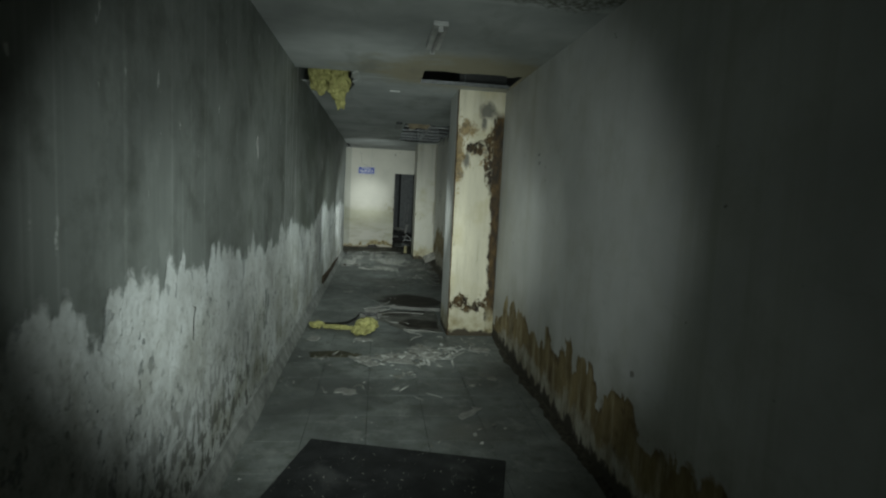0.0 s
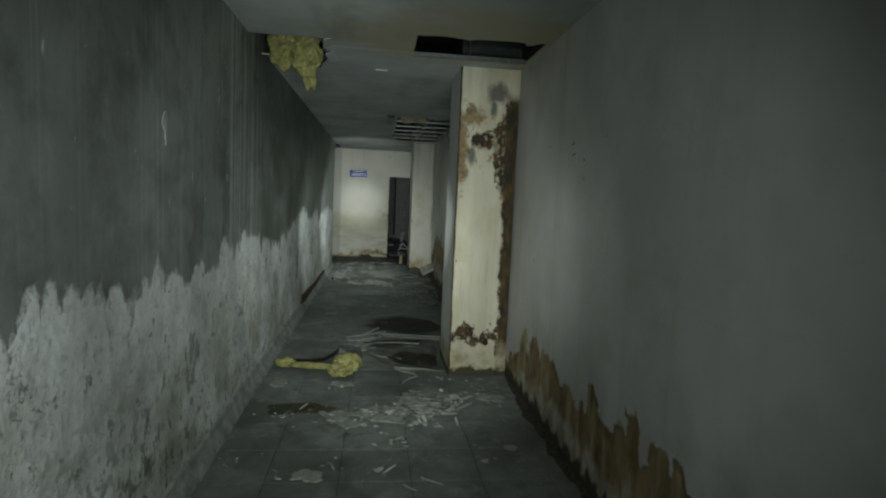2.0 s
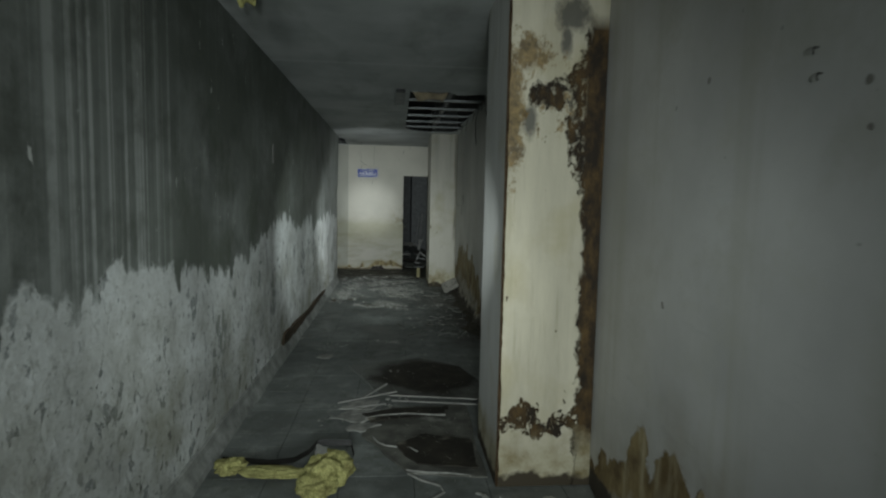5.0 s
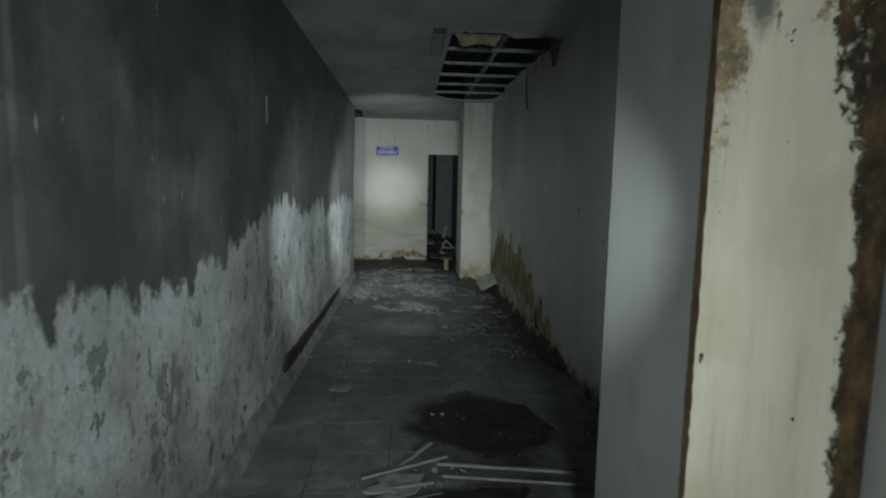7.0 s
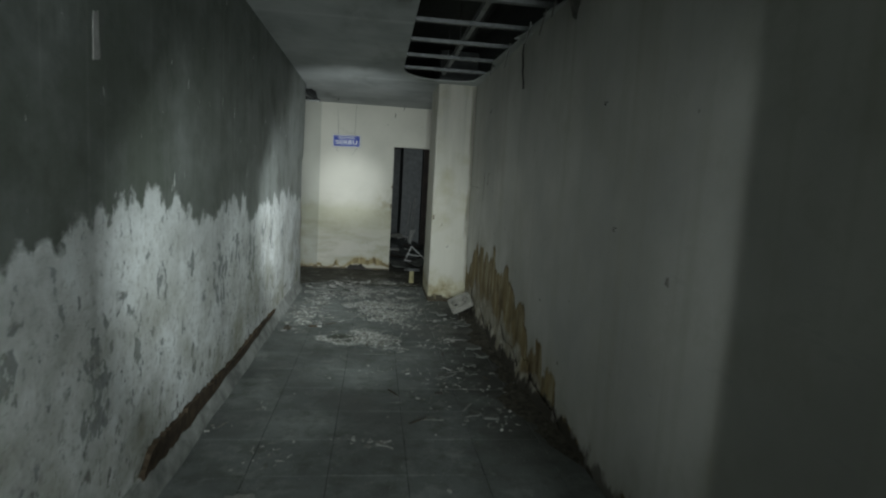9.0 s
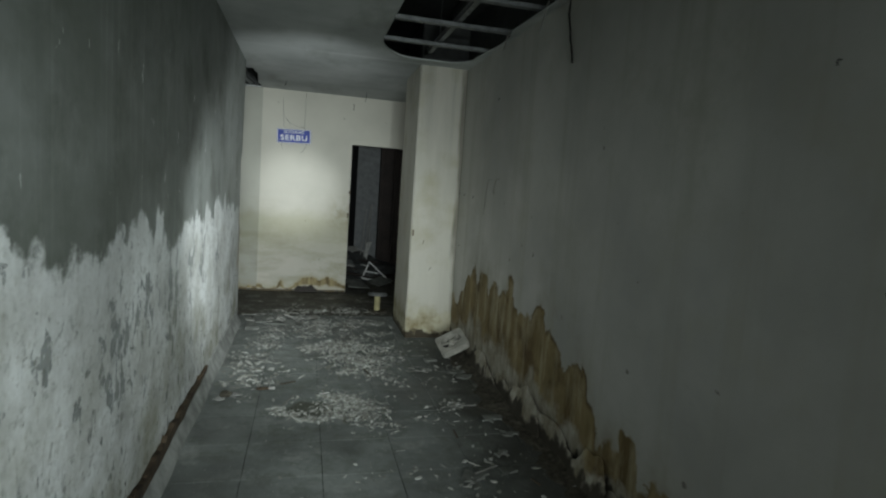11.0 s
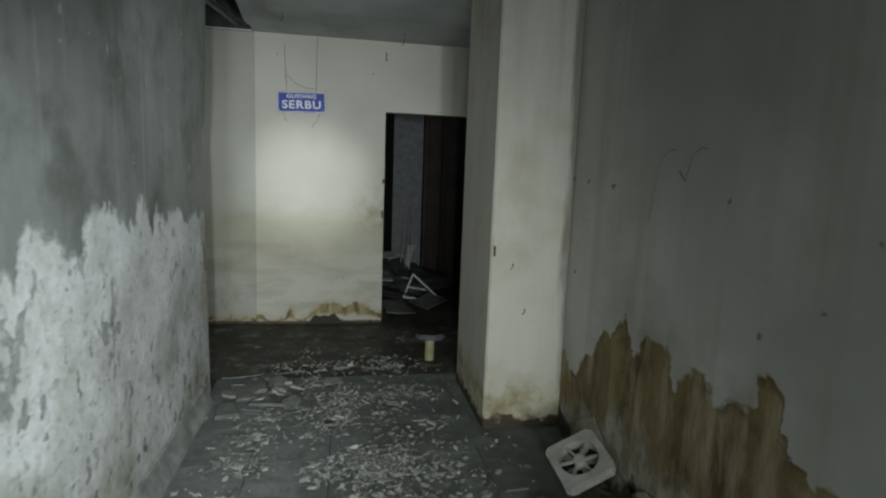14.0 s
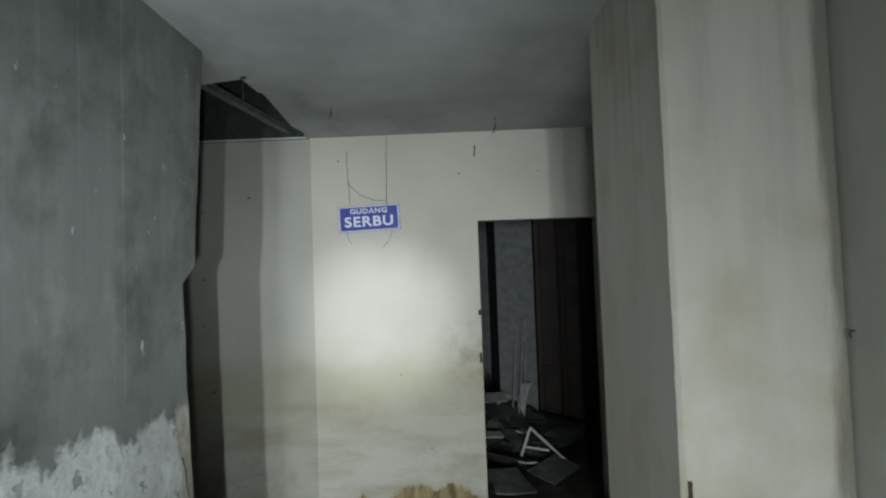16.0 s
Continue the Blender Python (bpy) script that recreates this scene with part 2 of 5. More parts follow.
def right_wall_material(name, tint, line_pairs, seed):
    """White-grey paint with a brown tide of damp along its foot, running up in tongues."""
    g = Graph(name)
    y, z = g.axis(1), g.axis(2)
    line = g.curve(y, 0.0, 16.0, line_pairs)
    tongues = g.math("ADD", g.scallops(1, 4.2, 0.15, seed), g.scallops(1, 9.0, 0.045, seed + 4))
    crumbs = g.math("MULTIPLY", g.math("SUBTRACT", g.noise(5.0, 3.0, 6.0, 5.0, 0.55, seed + 6), 0.5), 0.26)
    edge = g.math("ADD", g.math("ADD", line, tongues), g.math("SUBTRACT", crumbs, 0.14))
    under = g.math("SUBTRACT", edge, z)
    low = g.step(under, -0.01, 0.012)
    broad = g.noise(0.9, detail=5.0, shift=seed)
    fine = g.noise(55.0, detail=3.0)
    paint = g.mix(tuple(c * 0.72 for c in tint), tint, g.step(broad, 0.35, 0.62))
    paint = g.mix(paint, tuple(c * k for c, k in zip(tint, (0.75, 0.74, 0.68))), g.math("MULTIPLY", g.step(g.noise(3.2, detail=8.0, rough=0.7, shift=seed + 12), 0.5, 0.68), 0.6))
    runs = g.noise(6.0, 7.0, 0.3, 3.0, 0.6, seed + 3)
    paint = g.mix(paint, tuple(c * k for c, k in zip(tint, (0.62, 0.6, 0.5))), g.math("MULTIPLY", g.step(runs, 0.52, 0.75), 0.5))
    spots = g.step(g.noise(9.0, detail=2.0, shift=seed + 8), 0.735, 0.755)
    paint = g.mix(paint, (0.13, 0.12, 0.1), g.math("MULTIPLY", spots, 0.8))
    scuff = g.math("MULTIPLY", g.step(g.noise(4.0, 2.5, 11.0, 6.0, 0.7, seed + 44), 0.6, 0.7), g.step(z, 2.0, 0.6))
    paint = g.mix(paint, tuple(c * 0.6 for c in tint), g.math("MULTIPLY", scuff, 0.45))
    stain = g.noise(5.0, 5.0, 2.0, 7.0, 0.65, seed + 1)
    brown = g.mix((0.118, 0.082, 0.032), (0.265, 0.207, 0.1), g.step(stain, 0.36, 0.64))
    brown = g.mix(brown, (0.07, 0.043, 0.018), g.math("MULTIPLY", g.step(g.noise(3.5, detail=6.0, rough=0.65, shift=seed + 21), 0.5, 0.66), 0.75))
    brown = g.mix(brown, (0.4, 0.36, 0.24), g.math("MULTIPLY", g.step(g.noise(4.0, 9.0, 2.0, 7.0, 0.65, seed + 5), 0.5, 0.7), 0.8))
    worn = g.math("ADD", g.math("DIVIDE", z, g.math("MAXIMUM", edge, 0.05)), g.math("MULTIPLY", g.math("SUBTRACT", g.noise(5.0, detail=6.0, rough=0.65, shift=seed + 9), 0.5), 0.7))
    pale = g.mix((0.2, 0.18, 0.13), (0.43, 0.41, 0.35), g.step(g.noise(9.0, 9.0, 5.0, 6.0, 0.7, seed + 14), 0.4, 0.62))
    brown = g.mix(brown, pale, g.math("MULTIPLY", g.step(worn, 0.5, 0.36), 0.85))
    brown = g.mix(brown, (0.075, 0.046, 0.017), g.math("MULTIPLY", g.step(under, 0.055, 0.005), g.step(g.noise(3.0, detail=5.0, shift=seed + 15), 0.46, 0.62)))
    foot = g.math("ADD", g.math("MULTIPLY", g.noise(9.0, 9.0, 5.0, 4.0, 0.6, seed + 2), 0.34), -0.07)
    dark_area = g.step(g.math("SUBTRACT", foot, z), -0.01, 0.03)
    brown = g.mix(brown, (0.035, 0.03, 0.02), g.math("MULTIPLY", dark_area, 0.9))
    halo = g.math("MULTIPLY", g.step(under, -0.3, 0.0), g.step(g.noise(2.2, detail=6.0, rough=0.6, shift=seed + 30), 0.42, 0.62))
    paint = g.mix(paint, (0.2, 0.175, 0.115), g.math("MULTIPLY", halo, 0.55))
    c = g.mix(paint, brown, low)
    c = g.mix(c, (0.04, 0.034, 0.024), g.math("MULTIPLY", dark_area, 0.8))
    high = g.math("ADD", g.math("MULTIPLY", fine, 0.25), g.math("ADD", g.math("MULTIPLY", broad, 2.0), g.math("MULTIPLY", g.math("MULTIPLY", g.noise(14.0, detail=5.0), low), 1.6)))
    return g.done(c, g.mix((0.5, 0.5, 0.5), (0.85, 0.85, 0.85), low), high, 0.003, spec=0.35)


def column_material(name, tint, seed, rot):
    """Cream plaster; rot: how far rust-brown rot has eaten the head and one edge, the corner's shadow included."""
    g = Graph(name)
    x, z = g.axis(0), g.axis(2)
    streak = g.noise(6.0, 6.0, 0.9, 7.0, 0.65, seed)
    c = g.mix(tuple(k * (0.78 if rot else 0.9) for k in tint), tint, g.step(streak, 0.35, 0.62))
    c = g.mix(c, tuple(k * m for k, m in zip(tint, (0.7, 0.66, 0.5))), g.math("MULTIPLY", g.step(g.noise(3.0, detail=4.0, shift=seed), 0.5, 0.7), 0.6))
    grime = g.noise(15.0, 15.0, 1.3, 7.0, 0.68, seed + 40)
    c = g.mix(c, tuple(k * m for k, m in zip(tint, (0.55, 0.53, 0.45))), g.math("MULTIPLY", g.step(grime, 0.52, 0.7), 0.5 if rot else 0.1))
    if rot:
        rag = g.math("SUBTRACT", g.noise(13.0, 13.0, 10.0, 10.0, 0.74, seed + 4), 0.5)

        def blotch(x0, z0, rx, rz, ragged, soft=0.1):
            u, v = g.math("DIVIDE", g.math("SUBTRACT", x, x0), rx), g.math("DIVIDE", g.math("SUBTRACT", z, z0), rz)
            e = g.math("ADD", g.math("MULTIPLY", u, u), g.math("MULTIPLY", v, v))
            return g.step(g.math("ADD", e, g.math("MULTIPLY", rag, ragged)), 1.0 + soft, 1.0 - soft)

        brown = g.mix((0.02, 0.014, 0.008), (0.095, 0.058, 0.02), g.step(g.noise(15.0, 15.0, 8.0, 6.0, 0.7), 0.42, 0.66))
        ochre = g.mix((0.075, 0.045, 0.014), (0.25, 0.165, 0.055), g.step(g.noise(22.0, detail=6.0, rough=0.7), 0.4, 0.62))
        smoke = g.math("MAXIMUM", blotch(1.20, 2.50, 0.10, 0.09, 4.5, 0.6), g.math("MAXIMUM", blotch(1.17, 2.36, 0.03, 0.08, 4.5, 0.7), blotch(0.99, 1.95, 0.035, 0.08, 4.5, 0.7)))
        c = g.mix(c, (0.075, 0.074, 0.066), g.math("MULTIPLY", smoke, 0.85))
        yellow = g.math("MAXIMUM", blotch(0.885, 2.02, 0.07, 0.36, 6.5, 0.35), blotch(0.96, 2.29, 0.12, 0.09, 8.0, 0.4))
        yellow = g.math("MAXIMUM", yellow, g.math("MULTIPLY", g.step(rag, 0.06, 0.11), blotch(1.05, 2.12, 0.26, 0.3, 2.5)))
        c = g.mix(c, ochre, g.math("MULTIPLY", yellow, 0.85))
        rust = g.math("MAXIMUM", blotch(1.39, 1.98, 0.21, 0.42, 3.6), blotch(1.10, 2.08, 0.11, 0.07, 9.0, 0.2))
        # strip at the wall corner: rust and mould, widened for the corner's shadow
        rust = g.math("MAXIMUM", rust, g.step(g.math("ADD", x, g.math("MULTIPLY", rag, 0.2)), 1.285, 1.3))
        rust = g.math("MULTIPLY", rust, g.step(z, 2.5, 2.42))
        belt = g.math("MULTIPLY", g.step(g.math("ABSOLUTE", g.math("SUBTRACT", z, 0.36)), 0.15, 0.05), 0.24)
        rust = g.math("MAXIMUM", rust, g.step(g.math("ADD", g.noise(13.0, 13.0, 9.0, 7.0, 0.66, seed + 3), belt), 0.68, 0.7))
        skin = g.step(g.noise(19.0, 19.0, 12.0, 7.0, 0.7, seed + 60), 0.4, 0.47)
        rust = g.math("MULTIPLY", rust, g.math("MAXIMUM", g.math("MAXIMUM", skin, g.step(x, 1.25, 1.29)), g.step(z, 1.75, 1.55)))
        c = g.mix(c, brown, rust)
    else:
        rust = 0.0
        wet = g.noise(9.0, 9.0, 1.3, 6.0, 0.65, seed + 11)
        joint = g.step(g.math("ADD", x, g.math("MULTIPLY", g.math("SUBTRACT", wet, 0.5), 0.2)), 1.33, 1.385)
        c = g.mix(c, (0.12, 0.11, 0.085), g.math("MULTIPLY", joint, 0.75))
        leak = g.math("MULTIPLY", g.step(z, 1.5, 2.6), g.step(g.noise(13.0, 13.0, 0.8, 5.0, 0.6, seed + 13), 0.45, 0.62))
        c = g.mix(c, (0.2, 0.195, 0.17), g.math("MULTIPLY", leak, 0.35))
    line = g.math("ADD", 0.26, g.math("MULTIPLY", g.math("SUBTRACT", g.noise(5.0, 5.0, 4.0, 7.0, 0.62, seed + 2), 0.5), 0.5))
    damp = g.step(g.math("SUBTRACT", line, z), -0.06, 0.07)
    mud = g.mix((0.2, 0.16, 0.07), (0.44, 0.41, 0.29), g.step(g.noise(7.0, 7.0, 7.0, 7.0, 0.66, seed + 9), 0.36, 0.6))
    c = g.mix(c, mud, g.math("MULTIPLY", damp, 0.85))
    foot = g.step(g.math("SUBTRACT", g.math("MULTIPLY", g.noise(12.0, detail=3.0), 0.16), z), 0.0, 0.03)
    c = g.mix(c, (0.05, 0.04, 0.025), foot)
    high = g.math("SUBTRACT", g.math("MULTIPLY", g.noise(30.0, detail=4.0), 0.5), rust)
    return g.done(c, 0.75, high, 0.005 if rot else 0.0015, spec=0.3)


def ceiling_material():
    g = Graph("stained_ceiling_board")
    y, x = g.axis(1), g.axis(0)
    c = g.mix((0.33, 0.348, 0.337), (0.48, 0.505, 0.49), g.step(g.noise(1.4, detail=5.0), 0.35, 0.65))
    # board joints, filled and slightly paler
    joint = g.math("ABSOLUTE", g.math("SUBTRACT", g.math("FRACT", g.math("DIVIDE", g.math("ADD", y, 0.55), 2.44)), 0.5))
    c = g.mix(c, (0.54, 0.565, 0.55), g.math("MULTIPLY", g.step(joint, 0.02, 0.006), 0.5))
    # tea-coloured water rings by the leak
    far = g.put("ShaderNodeVectorMath", **{})
    far.operation = "DISTANCE"
    g.feed(far.inputs[0], g.scaled(0.62, 1.0, 0.0))
    far.inputs[1].default_value = (0.6, 5.15, 0)
    ring = g.math("ADD", far.outputs["Value"], g.math("MULTIPLY", g.math("SUBTRACT", g.noise(3.0, detail=5.0), 0.5), 0.9))
    c = g.mix(c, (0.36, 0.32, 0.21), g.math("MULTIPLY", g.step(ring, 0.85, 0.5), 0.8))
    far2 = g.put("ShaderNodeVectorMath")
    far2.operation = "DISTANCE"
    g.feed(far2.inputs[0], g.scaled(0.5, 1.0, 0.0))
    far2.inputs[1].default_value = (0.55, 2.8, 0)
    patch = g.math("ADD", far2.outputs["Value"], g.math("MULTIPLY", g.math("SUBTRACT", g.noise(6.0, detail=6.0, rough=0.7), 0.5), 0.7))
    c = g.mix(c, (0.1, 0.1, 0.07), g.math("MULTIPLY", g.math("MULTIPLY", g.step(patch, 0.36, 0.24), g.step(g.noise(30.0, detail=3.0), 0.35, 0.6)), 0.9))
    c = g.mix(c, (0.22, 0.23, 0.2), g.math("MULTIPLY", g.step(g.noise(2.6, 0.9, 1.0, 4.0, 0.6, 5.0), 0.55, 0.72), 0.55))
    return g.done(c, 0.85, g.math("ADD", g.noise(2.0), g.math("MULTIPLY", g.noise(60.0), 0.15)), 0.004, spec=0.2)


def end_wall_material(name, tint):
    g = Graph(name)
    z = g.axis(2)
    c = g.mix(tuple(k * 0.88 for k in tint), tint, g.step(g.noise(1.6, detail=5.0), 0.35, 0.65))
    grime = g.math("MULTIPLY", g.step(g.noise(2.0, 2.0, 7.0, 4.0, 0.6, 2.0), 0.45, 0.7), g.step(z, 1.25, 0.7))
    c = g.mix(c, tuple(k * m for k, m in zip(tint, (0.62, 0.6, 0.5))), g.math("MULTIPLY", grime, 0.75))
    x = g.axis(0)
    drift = g.math("MULTIPLY", g.math("SUBTRACT", g.noise(1.5, 1.5, 5.0, 5.0, 0.6, 33.0), 0.5), 0.1)
    level = g.math("ADD", z, drift)
    tidemark = g.math("MULTIPLY", g.step(level, 1.14, 0.98), g.step(level, 0.4, 0.85))
    c = g.mix(c, tuple(k * m for k, m in zip(tint, (0.7, 0.7, 0.52))), g.math("MULTIPLY", tidemark, 0.55))
    mottle = g.step(g.noise(5.0, detail=8.0, rough=0.7, shift=37.0), 0.5, 0.7)
    c = g.mix(c, tuple(k * m for k, m in zip(tint, (0.62, 0.6, 0.42))), g.math("MULTIPLY", g.math("MULTIPLY", mottle, g.step(z, 1.5, 0.3)), 0.55))
    wild = g.math("SUBTRACT", g.noise(9.0, 9.0, 9.0, 6.0, 0.62, 6.0), 0.5)
    crest = g.curve(x, -1.0, 1.0, [(-0.75, 0.03), (-0.69, 0.07), (-0.62, 0.035), (-0.46, 0.035), (-0.41, 0.12), (-0.35, 0.045), (-0.24, 0.05), (-0.13, 0.16), (-0.05, 0.19), (0.06, 0.17), (0.12, 0.13), (0.2, 0.19), (0.27, 0.15), (0.33, 0.18), (0.39, 0.12), (0.46, 0.07)])
    line = g.math("ADD", g.math("ADD", crest, g.scallops(0, 8.0, 0.025, 2.0)), g.math("MULTIPLY", wild, 0.24))
    under = g.math("SUBTRACT", line, z)
    tide = g.mix((0.12, 0.085, 0.03), (0.33, 0.27, 0.13), g.step(g.noise(14.0, 14.0, 4.0, 5.0, 0.62), 0.38, 0.62))
    part_up = g.math("ADD", g.math("DIVIDE", z, g.math("MAXIMUM", line, 0.03)), g.math("MULTIPLY", wild, 0.9))
    tide = g.mix(tide, (0.46, 0.435, 0.35), g.math("MULTIPLY", g.step(part_up, 0.55, 0.35), 0.85))
    tide = g.mix(tide, (0.07, 0.05, 0.02), g.step(g.math("ADD", z, g.math("MULTIPLY", wild, 0.06)), 0.03, 0.012))
    soot = g.curve(x, -1.0, 1.0, [(-0.22, 0.0), (-0.17, 0.08), (-0.02, 0.1), (0.06, 0.08), (0.12, 0.0)])
    tide = g.mix(tide, (0.02, 0.015, 0.01), g.step(g.math("SUBTRACT", g.math("ADD", soot, g.math("MULTIPLY", wild, 0.3)), z), 0.0, 0.02))
    c = g.mix(c, (0.33, 0.29, 0.18), g.math("MULTIPLY", g.step(under, -0.09, 0.0), 0.45))
    c = g.mix(c, tide, g.step(under, -0.015, 0.015))
    hand = g.step(g.put_distance((0.46, 15.3, 1.05)), 0.42, 0.05)
    c = g.mix(c, (0.28, 0.25, 0.15), g.math("MULTIPLY", g.math("MULTIPLY", hand, g.step(g.noise(8.0, detail=6.0, rough=0.7), 0.4, 0.65)), 0.8))
    specks = g.step(g.noise(16.0, detail=2.0, shift=4.0), 0.75, 0.765)
    c = g.mix(c, (0.1, 0.09, 0.07), specks)
    return g.done(c, 0.6, g.math("ADD", g.noise(3.0), g.math("MULTIPLY", g.noise(70.0), 0.2)), 0.002, spec=0.35)


def put_distance(self, place):
    n = self.put("ShaderNodeVectorMath", **{})
    n.operation = "DISTANCE"
    self.feed(n.inputs[0], self.geo.outputs["Position"])
    n.inputs[1].default_value = place
    return n.outputs["Value"]


Graph.put_distance = put_distance


def floor_material(name, tone, pieces):
    g = Graph(name)
    dust = g.noise(1.7, detail=6.0, rough=0.65)
    grit = g.noise(34.0, detail=5.0, rough=0.7)
    c = g.mix(tuple(k * 0.5 for k in tone), tone, g.step(dust, 0.36, 0.64))
    smear = g.noise(7.0, detail=8.0, rough=0.72, shift=13.0)
    c = g.mix(c, tuple(k * m for k, m in zip(tone, (0.36, 0.36, 0.3))), g.math("MULTIPLY", g.step(smear, 0.47, 0.66), 0.85))
    if pieces:
        c = g.mix(c, tuple(k * 0.6 for k in tone), g.math("MULTIPLY", g.random(), 0.45))
    c = g.mix(c, (0.2, 0.2, 0.18), g.math("MULTIPLY", g.step(grit, 0.58, 0.72), g.math("MULTIPLY", g.step(g.noise(2.6, detail=4.0, shift=6.0), 0.42, 0.7), 0.75)))
    film = g.noise(5.0, detail=9.0, rough=0.7, shift=17.0)
    c = g.mix(c, (0.3, 0.312, 0.29), g.math("MULTIPLY", g.step(film, 0.53, 0.7), 0.6))
    damp = g.math("ADD", g.put_distance((-0.02, 11.09, 0.0)), g.math("MULTIPLY", g.math("SUBTRACT", g.noise(8.0, detail=6.0, rough=0.65, shift=29.0), 0.5), 0.16))
    c = g.mix(c, (0.05, 0.052, 0.036), g.math("MULTIPLY", g.step(damp, 0.17, 0.13), 0.85))
    wet = g.step(g.noise(1.1, detail=6.0, rough=0.65, shift=9.0), 0.5, 0.62)
    c = g.mix(c, tuple(k * 0.3 for k in tone), g.math("MULTIPLY", wet, 0.7))
    # floor darker towards the right wall between y 8.2 and 13.2
    right_dark = g.math("ADD", g.axis(0), g.math("MULTIPLY", g.math("SUBTRACT", g.noise(2.6, detail=8.0, rough=0.65, shift=43.0), 0.5), 1.0))
    right_dark = g.math("MULTIPLY", g.step(right_dark, 0.72, 1.12), g.math("MULTIPLY", g.step(g.axis(1), 8.2, 9.2), g.step(g.axis(1), 13.2, 12.2)))
    c = g.mix(c, (0.03, 0.03, 0.024), g.math("MULTIPLY", right_dark, 0.8))
    crumbs = g.step(g.noise(75.0, detail=2.0, shift=2.0), 0.69, 0.72)
    c = g.mix(c, (0.42, 0.42, 0.38), g.math("MULTIPLY", crumbs, 0.7))
    rough = g.mix((0.78, 0.78, 0.78), (0.42, 0.42, 0.42), wet)
    return g.done(c, rough, g.math("ADD", g.math("MULTIPLY", grit, 0.5), g.math("MULTIPLY", crumbs, 1.0)), 0.003, spec=0.35)


def board_material(name, dry, wet, seed, reach=0.0):
    """Fallen board: pale paper face soaked to near black in the middle."""
    g = Graph(name)
    if reach:
        near = g.put("ShaderNodeVectorMath", **{})
        near.operation = "LENGTH"
        g.feed(near.inputs[0], g.put("ShaderNodeTexCoord").outputs["Object"])
        ragged = g.math("MULTIPLY", g.math("SUBTRACT", g.noise(3.4, detail=8.0, rough=0.62, shift=seed), 0.5), 0.6)
        soak = g.math("ADD", g.math("MULTIPLY", g.math("SUBTRACT", g.math("ADD", near.outputs["Value"], ragged), reach), 0.5), 0.65)
    else:
        soak = g.noise(2.4, detail=5.0, rough=0.6, shift=seed)
    c = g.mix(wet, tuple(k * 2.2 for k in wet), g.step(g.noise(7.0, detail=4.0, shift=seed), 0.4, 0.7))
    c = g.mix(c, dry, g.step(soak, 0.6, 0.7))
    specks = g.step(g.noise(48.0, detail=2.0, shift=seed), 0.7, 0.73)
    c = g.mix(c, (0.35, 0.34, 0.3), specks)
    return g.done(c, 0.75, g.noise(30.0, detail=4.0), 0.002, spec=0.3)


def flake_material():
    g = Graph("plaster_flake")
    n = g.geo.outputs["Random Per Island"]
    c = g.mix((0.12, 0.123, 0.11), (0.55, 0.56, 0.52), g.math("POWER", n, 1.4))
    c = g.mix(c, (0.17, 0.155, 0.11), g.math("MULTIPLY", g.step(g.noise(40.0, detail=4.0), 0.45, 0.7), 0.6))
    return g.done(c, 0.85, g.noise(90.0), 0.001, spec=0.2)


def wool_material():
    g = Graph("glass_wool")
    fibres = g.noise(70.0, 70.0, 25.0, 5.0, 0.7, 0.0, 1.5)
    c = g.mix((0.15, 0.142, 0.048), (0.42, 0.41, 0.17), g.step(fibres, 0.35, 0.65))
    c = g.mix(c, (0.12, 0.1, 0.04), g.math("MULTIPLY", g.step(g.noise(9.0, detail=4.0), 0.5, 0.68), 0.8))
    return g.done(c, 0.95, fibres, 0.006, spec=0.1)


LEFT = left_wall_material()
DAMP = [(0.5, 0.5), (2.97, 0.5), (3.17, 0.57), (3.55, 0.59), (4.07, 0.5), (4.4, 0.53), (5.05, 0.57), (5.3, 0.5), (5.6, 0.3), (5.85, 0.2), (6.8, 0.1), (8.4, 0.03), (9.2, 0.2), (9.5, 0.3), (9.75, 0.32), (10.03, 0.41), (10.17, 0.62), (10.38, 0.62), (10.7, 0.84), (10.98, 0.62), (11.1, 0.78), (11.35, 0.82), (11.6, 0.84), (12.18, 0.82), (12.3, 0.75), (12.65, 0.56), (12.9, 0.5), (13.6, 0.3)]
RIGHT_A = right_wall_material("white_paint_with_brown_damp", (0.52, 0.527, 0.508), DAMP, 3.3)
RIGHT_B = right_wall_material("cream_paint_with_brown_damp", (0.47, 0.467, 0.43), DAMP, 3.3)
COLUMN_A = column_material("cream_plaster_eaten_by_rust", (0.56, 0.525, 0.405), 1.7, True)
COLUMN_B = column_material("cream_plaster", (0.5, 0.485, 0.42), 5.2, False)
COLUMN_C = column_material("pale_grey_plaster", (0.55, 0.555, 0.53), 8.2, False)
CEILING = ceiling_material()
END = end_wall_material("cream_painted_end_wall", (0.5, 0.486, 0.415))
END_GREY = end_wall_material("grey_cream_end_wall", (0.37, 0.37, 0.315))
TILE = floor_material("dark_dusty_floor_tile", (0.21, 0.228, 0.213), True)
BED = floor_material("dirty_screed", (0.035, 0.035, 0.03), False)
SCREED = floor_material("brown_black_screed", (0.085, 0.08, 0.062), False)
FLAKE = flake_material()
WOOL = wool_material()
RAW = plain("raw_concrete", (0.2, 0.2, 0.19))
# grey darkened to carry the store room's dimness; also the dish's own tone
DIM = plain("dark_grey_store_and_dish", (0.12, 0.125, 0.125))
SOIL = plain("damp_dark_soil", (0.075, 0.068, 0.052), 0.95, 0.0, 0.6, 30.0, 0.15, 0.006)
RUST = plain("rusted_corner_bead", (0.07, 0.045, 0.024), 0.9, 0.0, 0.6, 9.0, 0.2, 0.003)
# near black: shade of the ceiling void in colour; also some dark parts
DARK = plain("dark_parts_and_void_shade", (0.04, 0.042, 0.04))
